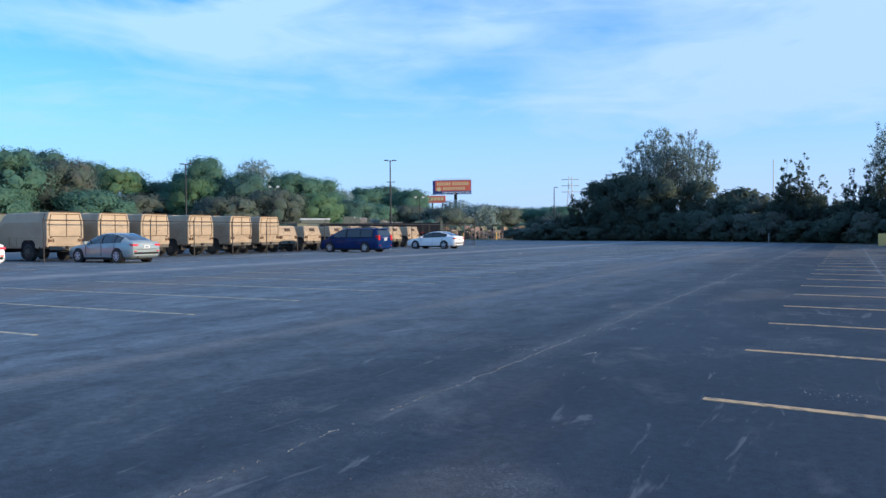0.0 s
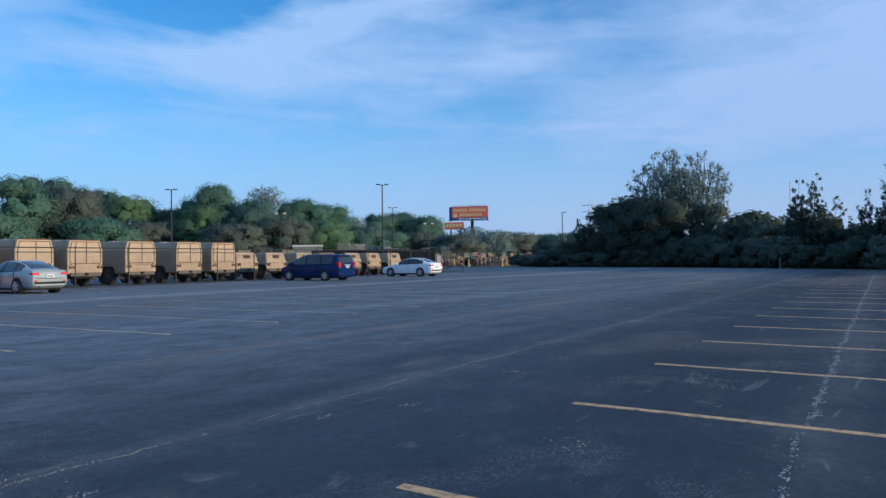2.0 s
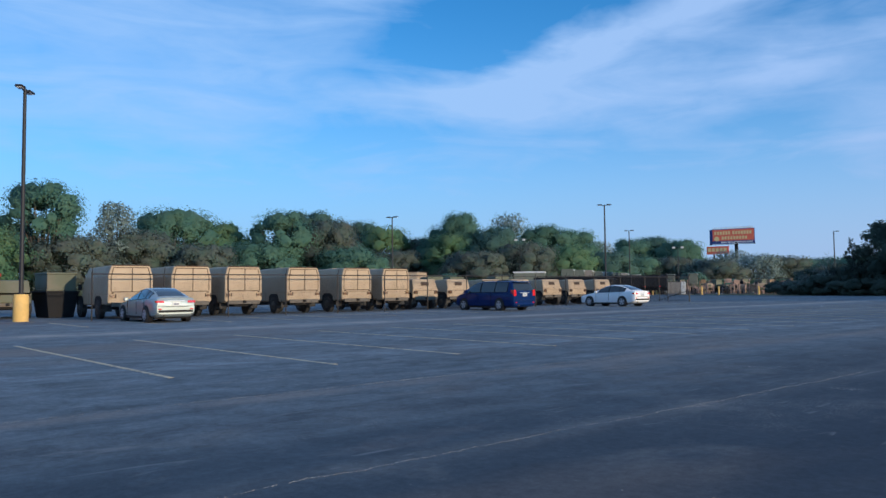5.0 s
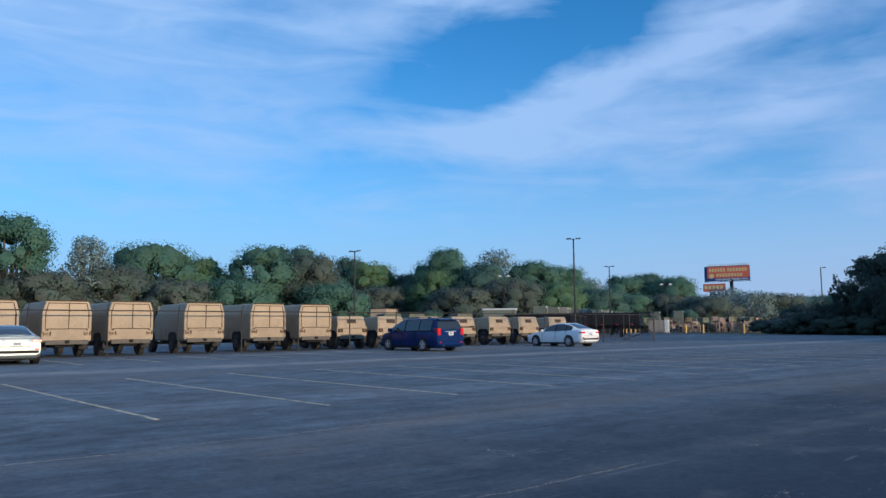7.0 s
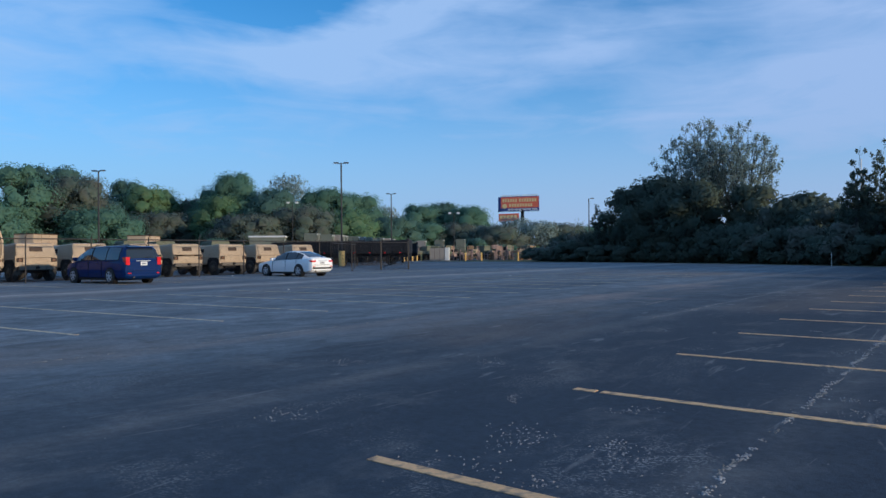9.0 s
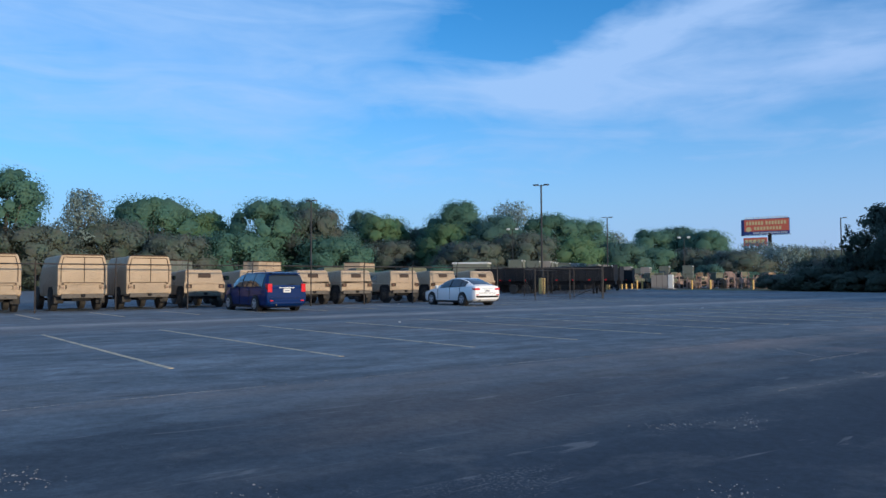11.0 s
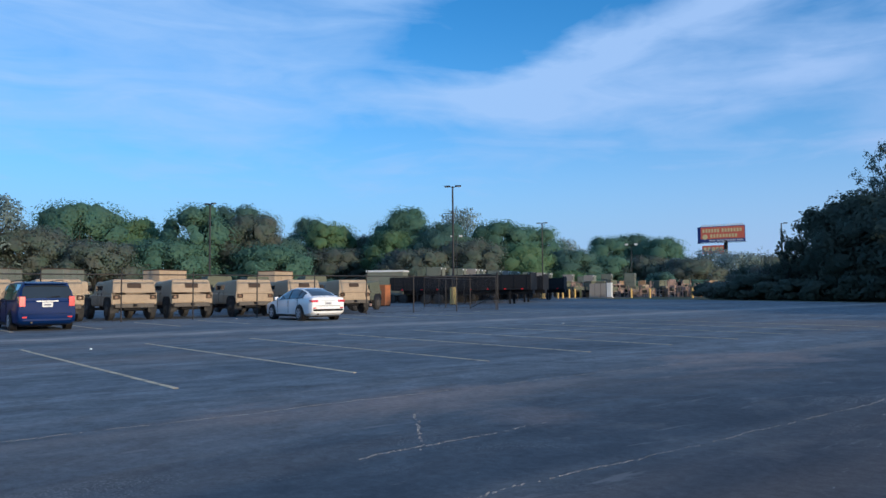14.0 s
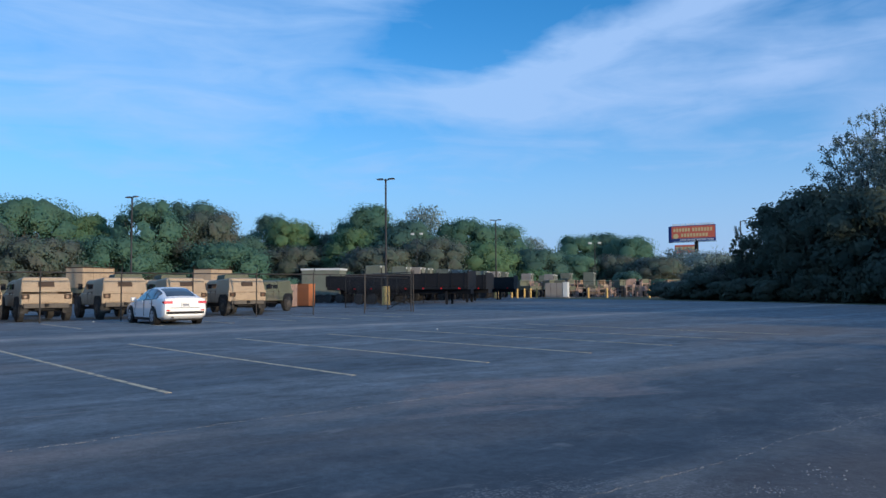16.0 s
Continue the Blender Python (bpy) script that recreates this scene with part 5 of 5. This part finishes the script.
def leaf_mesh(name, v, f, soft, material):
    me = bpy.data.meshes.new(name)
    me.vertices.add(len(v))
    me.vertices.foreach_set("co", v.astype(np.float32).ravel())
    me.loops.add(len(f) * 3)
    me.loops.foreach_set("vertex_index", f.astype(np.int32).ravel())
    me.polygons.add(len(f))
    me.polygons.foreach_set("loop_start", np.arange(len(f), dtype=np.int32) * 3)
    me.update(calc_edges=True)
    me.polygons.foreach_set("use_smooth", [True] * len(me.polygons))
    me.normals_split_custom_set_from_vertices(soft.tolist())
    me.materials.append(MAT[material])
    return me


def tree(x, y, h, w, leaf, seed, count=2600, size=0.55, label="broad leafy tree at the edge of the yard", group="trees behind the yard", trunk="bark", low=0.22, sparse=False, name="tree", clump=None):
    rng = np.random.default_rng(seed)
    t = thing(name, label, "bush" if name == "bush" else "tree", group, at=pose(x, y, -0.05))
    clumps, limbs = [], Build()
    n = clump or (16 if not sparse else 40)
    r0 = max(0.08, h * 0.018)
    fork = h * (low + 0.05)
    limbs.tube([(0, 0, -0.1), (0.02 * h, 0, fork * 0.5), (0, 0.02 * h, fork)], [r0 * 1.35, r0, r0 * 0.85], 8)
    for i in range(n):
        q = (i + 0.5) / n
        a = i * 2.4 + rng.uniform(-0.5, 0.5)
        z = h * (low + (0.97 - low) * q)
        span = w * (math.sin(math.pi * min(1, 0.12 + 0.80 * (z / h - low) / (1 - low) + 0.05)) ** 0.6)
        rad = span * rng.uniform(0.35, 1.0) * 0.8
        if sparse:
            cr = tuple(np.array((w * 0.17, w * 0.17, h * 0.05)) * rng.uniform(0.7, 1.3))
        else:
            s = rng.uniform(0.28, 0.46) if n < 30 else rng.uniform(0.16, 0.38)
            cr = (w * s, w * s, min(w * s * 0.8, h * 0.2))
        cz = min(z, h - cr[2])
        cx, cy = rad * math.cos(a), rad * math.sin(a)
        clumps.append((cx, cy, cz, *cr))
        k = min(0.75, 0.35 + 0.4 * rng.random())
        base = Vector((cx * 0.12, cy * 0.12, fork * 0.8 + (cz - fork) * 0.25 * k))
        mid = Vector((cx * 0.55, cy * 0.55, fork + (cz - fork) * 0.6))
        q = 0.45 if sparse else 1.0
        limbs.tube([base, mid, (cx, cy, cz)], [r0 * 0.5 * q, r0 * 0.3 * q, r0 * 0.08 * q], 5)
        if sparse:
            for _ in range(5):
                e = Vector((cx, cy, cz)) + Vector(rng.normal(size=3)) * w * 0.13
                limbs.tube([mid.lerp(Vector((cx, cy, cz)), rng.uniform(0, 0.8)), e], [r0 * 0.14, r0 * 0.04], 4)
    part("trunk", limbs, trunk, t, "trunk and limbs")
    v, f, soft = leaves(rng, clumps, count, size, 0.2 if sparse else 0.62)
    if not sparse and leaf != "leaf_silver":
        v, f, soft = fill(rng, clumps, v, f, soft)
    v[:, 2] = np.maximum(v[:, 2], 0.06)
    crown = new("crown", leaf_mesh("crown", v, f, soft, leaf))
    crown.parent = t
    crown["kind"] = "stuff"
    return t


def cottonwood(x, y, h, w, seed, group, leaders=26, leaf="leaf_silver", density=620, steep=0.30, label="tall thin-leaved cottonwood with pale bare limbs", twigs=26, leaf_size=0.0):
    """Many thin limbs fanning upward from a short trunk, with small leaves along the twigs, sky showing through."""
    rng = np.random.default_rng(seed)
    t = thing("tree", label, "tree", group, at=pose(x, y, -0.05))
    limbs, clumps = Build(), []
    fork = h * 0.22
    limbs.tube([(0, 0, -0.1), (0.1, 0.05, fork * 0.5), (0, 0, fork * 1.1)], [h * 0.02, h * 0.017, h * 0.013], 8)
    for i in range(leaders):
        a, q = i * 2.4 + rng.uniform(-0.3, 0.3), math.sqrt((i + 0.6) / leaders)
        out = w * q * rng.uniform(0.88, 1.05)
        top = h * (1.0 - steep * q ** 2.2) * rng.uniform(0.93 - 0.3 * (steep > 0.35), 1.0)
        side = Vector((math.cos(a), math.sin(a), 0))
        spine = [Vector((0, 0, fork * rng.uniform(0.7, 1.05)))]
        for k in range(1, 7):
            s = k / 6
            spine.append(side * out * (1 - (1 - s) ** 1.7) + Vector((0, 0, fork + (top - fork) * s)) + Vector(rng.normal(size=3)) * 0.12 * (1 + s))
        limbs.tube(spine, [h * 0.0055 * (1 - 0.82 * k / 6) for k in range(7)], 5)
        for j in range(twigs):
            s = rng.uniform(0.22, 1.0)
            k = min(5, int(s * 6))
            p = spine[k].lerp(spine[k + 1], s * 6 - k)
            d = Vector(rng.normal(size=3)) * 0.55 + side * 0.5 + Vector((0, 0, 0.75))
            e = p + d.normalized() * rng.uniform(0.5, 1.3) * h / 17
            limbs.tube([p, p.lerp(e, 0.5) + Vector(rng.normal(size=3)) * 0.05, e], [h * 0.0014, h * 0.001, h * 0.0005], 3)
            c = 0.42 * h / 17 * rng.uniform(0.7, 1.25)
            clumps.append((*e, c, c, c * 1.3))
    part("trunk", limbs, "bark_pale", t, "pale trunk and fanning limbs")
    v, f, soft = leaves(rng, clumps, leaders * density, leaf_size or 0.075 * h / 17 + 0.026, 0.05)
    crown = new("crown", leaf_mesh("crown", v, f, soft, leaf))
    crown.parent = t
    crown["kind"] = "stuff"
    return t


def polar(cx, cy, az, d):
    return cx - d * math.sin(radians(az)), cy + d * math.cos(radians(az))


def far_trees():
    g = "broad leafy tree behind the vehicle yard"
    # bearing, distance, height, half width, leaves (from a point near the middle of the lot)
    rows = [
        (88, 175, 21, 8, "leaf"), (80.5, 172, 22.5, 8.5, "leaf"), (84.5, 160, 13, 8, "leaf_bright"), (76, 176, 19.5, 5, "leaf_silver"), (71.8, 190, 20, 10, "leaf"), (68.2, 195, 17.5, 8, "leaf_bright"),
        (64.0, 185, 19.5, 9, "leaf"), (60.4, 188, 18.0, 8, "leaf_brown"), (61.8, 196, 20.5, 7, "leaf_hazed"), (56.2, 222, 19.0, 8.5, "leaf_bright"), (57.6, 235, 21.5, 7, "leaf_hazed"), (53.2, 226, 16, 8, "leaf_brown"),
        (51.0, 205, 15.5, 7, "leaf_bright"), (50.2, 212, 21.8, 8, "leaf"), (46.4, 212, 21.5, 7, "leaf_silver"), (47.6, 205, 17.5, 8, "leaf_hazed"), (43.6, 214, 18.5, 8, "leaf"), (41.4, 222, 17.5, 8, "leaf"), (39.5, 232, 14.5, 7, "leaf_silver"),
        (36.9, 280, 18.0, 9, "leaf"), (35.0, 288, 19.0, 8, "leaf_hazed"), (33.2, 280, 17.5, 9, "leaf"), (31.9, 270, 10.5, 7, "leaf_silver"), (29.6, 262, 12.5, 7, "leaf_silver"), (28.0, 240, 10.5, 7, "leaf_silver"), (26.5, 250, 10, 8, "leaf_brown"),
        (25.0, 330, 11.5, 9, "leaf"), (23.6, 340, 12, 9, "leaf_hazed"), (22.3, 330, 12, 9, "leaf"), (20.8, 320, 12, 9, "leaf"), (73.8, 178, 14, 8, "leaf_brown"), (78.5, 168, 12, 8, "leaf_brown"), (66.2, 178, 12, 8, "leaf"),
        (45.4, 196, 12.5, 8, "leaf_brown"), (42.4, 200, 12, 8, "leaf_bright"), (38.6, 215, 11, 8, "leaf_hazed"), (55.0, 206, 11.5, 8, "leaf_brown"), (59, 180, 11, 8, "leaf"), (70.2, 172, 11, 8, "leaf_brown"), (49.2, 190, 10.5, 8, "leaf_brown"),
        (82.6, 178, 15, 7, "leaf_hazed"), (69.8, 198, 14, 7, "leaf"), (62.6, 205, 15, 7, "leaf"), (58.8, 215, 14.5, 7, "leaf_hazed"), (52.0, 222, 16, 7, "leaf"), (48.6, 220, 16, 7, "leaf_hazed"), (44.8, 225, 15.5, 7, "leaf"), (93, 170, 20, 9, "leaf"), (97, 165, 18, 9, "leaf"), (34, 240, 10, 9, "leaf_brown"), (31, 232, 9, 9, "leaf_brown"), (36.5, 235, 10, 9, "leaf"),
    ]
    for i, (az, d, h, w, leaf) in enumerate(rows):
        x, y = polar(0.5, 20, az, d)
        silver = leaf == "leaf_silver"
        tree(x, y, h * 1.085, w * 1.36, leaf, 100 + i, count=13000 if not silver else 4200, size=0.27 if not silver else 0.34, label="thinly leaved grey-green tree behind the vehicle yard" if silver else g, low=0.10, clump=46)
    # low growth at the foot of the trees
    rng = random.Random(5)
    for i in range(34):
        az = 22 + i * 2.1
        x, y = polar(0.5, 20, az, 185 + 60 * max(0, (50 - az) / 30) + rng.uniform(-8, 4))
        tree(x, y, rng.uniform(3.0, 6.2), rng.uniform(4.5, 7), rng.choice(("leaf", "leaf_bright", "leaf_brown", "leaf", "leaf_hazed")), 300 + i, count=3200, size=0.32, low=0.05, name="bush", label="tangled undergrowth behind the vehicle yard", group="undergrowth behind the yard", clump=12)


far_trees()


def near_hedge():
    rng = random.Random(9)
    # thicket along the far edge of the lot
    edge = [(34, 55), (22, 61), (10, 73), (0, 83), (-9, 92), (-18, 100), (-27, 106), (-37, 111), (-48, 116), (-56, 122)]
    k = 0
    for (x0, y0), (x1, y1) in zip(edge, edge[1:]):
        for j in range(4):
            q = (j + 0.5) / 4
            x, y = x0 + (x1 - x0) * q + rng.uniform(-.6, .6), y0 + (y1 - y0) * q + rng.uniform(-.6, .6)
            for row in range(2):
                hx = 3.2 + row * 2.4 + rng.uniform(-0.8, 1.0)
                if x < -38:
                    hx *= 0.72
                tree(x + row * 3.2 + 2.2, y + row * 3.4 + 2.0, hx, rng.uniform(2.4, 3.3), rng.choice(("leaf_dark", "leaf_dark", "leaf_dark", "leaf_brown")), 500 + k, count=2700, size=0.21, low=0.03, name="bush", label="dense dark thicket along the edge of the lot", group="thicket round the lot", clump=14)
                k += 1
    big = "dark leafy tree standing in the thicket"
    grp = "trees in the thicket"
    tree(-31.0, 112.5, 10.6, 5.2, "leaf_dark", 701, 9000, 0.23, big, grp, low=0.1, clump=26)
    tree(-26.0, 110.0, 9.6, 4.6, "leaf_dark", 702, 7500, 0.23, big, grp, low=0.1, clump=24)
    tree(-36.5, 116.0, 9.6, 4.2, "leaf_dark", 703, 6500, 0.23, big, grp, low=0.1, clump=22)
    cottonwood(-27.2, 116.0, 17.2, 5.2, 711, grp, leaders=36, leaf_size=0.125)
    cottonwood(-22.8, 115.4, 16.6, 4.8, 712, grp, leaders=32, leaf_size=0.115)
    cottonwood(3.3, 89.0, 12.8, 2.7, 724, grp, leaders=22)
    tree(-20.5, 112.5, 9.0, 3.6, "leaf_dark", 704, 2600, 0.28, big, grp, low=0.15)
    tree(-14.0, 108.0, 7.4, 3.8, "leaf_dark", 705, 2800, 0.30, big, grp, low=0.1)
    plume = dict(leaf="leaf_dark", steep=0.42, leaf_size=0.12, label="upright dark-leaved tree with bare plumes in the thicket")
    for x, y, h, w, seed, leaders, density in (
            (-7.6, 94.0, 9.9, 1.3, 721, 12, 560), (-6.0, 93.6, 9.6, 1.4, 731, 12, 560), (-4.4, 93.4, 8.0, 1.7, 728, 10, 420), (-2.4, 92.5, 6.8, 1.6, 722, 9, 220),
            (0.0, 88.4, 8.2, 1.7, 723, 12, 420), (1.6, 87.8, 8.8, 1.5, 729, 12, 420), (2.6, 86.2, 8.0, 1.5, 732, 10, 380), (4.6, 85.0, 8.6, 1.7, 733, 12, 420),
            (-41.0, 117.5, 8.4, 1.5, 725, 11, 480), (-38.8, 117.0, 7.2, 1.3, 730, 8, 420), (-33.8, 114.5, 9.6, 1.8, 734, 12, 480)):
        cottonwood(x, y, h, w, seed, grp, leaders=leaders, density=density, **plume)
    cottonwood(-45.5, 121.0, 7.2, 1.6, 726, grp, leaders=12, density=120, steep=0.4, label="thin half-bare tree in the thicket")
    tree(9.0, 84.0, 11.0, 3.6, "leaf_dark", 727, 3200, 0.28, big, grp, low=0.15)


near_hedge()


# ---- small things along the edge of the lot ----
def marker_post(x, y, h):
    t = thing("marker_post", "thin pale marker post before the thicket", "post", "marker posts", at=pose(x, y, 0))
    part("stake", Build().box(-0.02, 0.02, -0.012, 0.012, -0.2, h), "pale", t)


marker_post(-9.0, 90.3, 1.05)


def mast(x, y, h, label):
    solo("mast", Build().tube([(0, 0, -0.1), (0, 0, h)], [0.14, 0.07], 8), "pale", label, "mast", at=pose(x, y, 0))


mast(-12.4, 138, 13.5, "thin pale mast beyond the thicket")


def pylon():
    t = thing("pylon", "distant steel lattice power pylon", "pylon", at=pose(-160, 470, 0, 0, 0, 20))
    for sx in (-1, 1):
        for sy in (-1, 1):
            part("leg", Build().tube([(sx * 4, sy * 4, 0), (sx * 1.2, sy * 1.2, 26), (sx * 0.9, sy * 0.9, 37)], 0.22, 5), "pale", t)
    for z in (27, 31, 35):
        part("cross_arm", Build().tube([(-5.5, 0, z), (5.5, 0, z)], 0.25, 5), "pale", t)
    for k in range(6):
        z0, z1 = k * 5.5, k * 5.5 + 5.5
        for s in (-1, 1):
            w0, w1 = 4 - 2.8 * z0 / 33, 4 - 2.8 * z1 / 33
            part("brace", Build().tube([(-s * w0, -w0, z0), (s * w1, -w1, z1)], 0.14, 4), "pale", t)


pylon()
solo("edge_post", Build().tube([(0, 0, -0.1), (0, 0, 0.97), (0, 0, 1.04)], [0.33, 0.33, 0.29], 20), "yellow", "round yellow concrete post at the edge of the lot", "post", at=pose(1.6, 70.0, 0), smooth=True)


def litter(x, y, size, turn):
    """A crumpled scrap of paper."""
    rng = random.Random(int(size * 1000))
    n = 9
    ring = [[(r * size * rng.uniform(0.7, 1.2) * math.cos(6.283 * k / n), r * size * rng.uniform(0.5, 0.9) * math.sin(6.283 * k / n), z * size * rng.uniform(0.7, 1.2)) for k in range(n)] for r, z in ((0.7, 0.0), (1.0, 0.3), (0.5, 0.7))]
    solo("litter", Build().loft(ring), "pale", "crumpled pale scrap of litter on asphalt", "litter", "scraps of litter", at=pose(x, y, 0, 0, 0, turn))


litter(-20.1, 58.1, 0.05, 20)
litter(-19.36, 41.04, 0.045, 75)
litter(-35.9, 52.0, 0.055, 130)
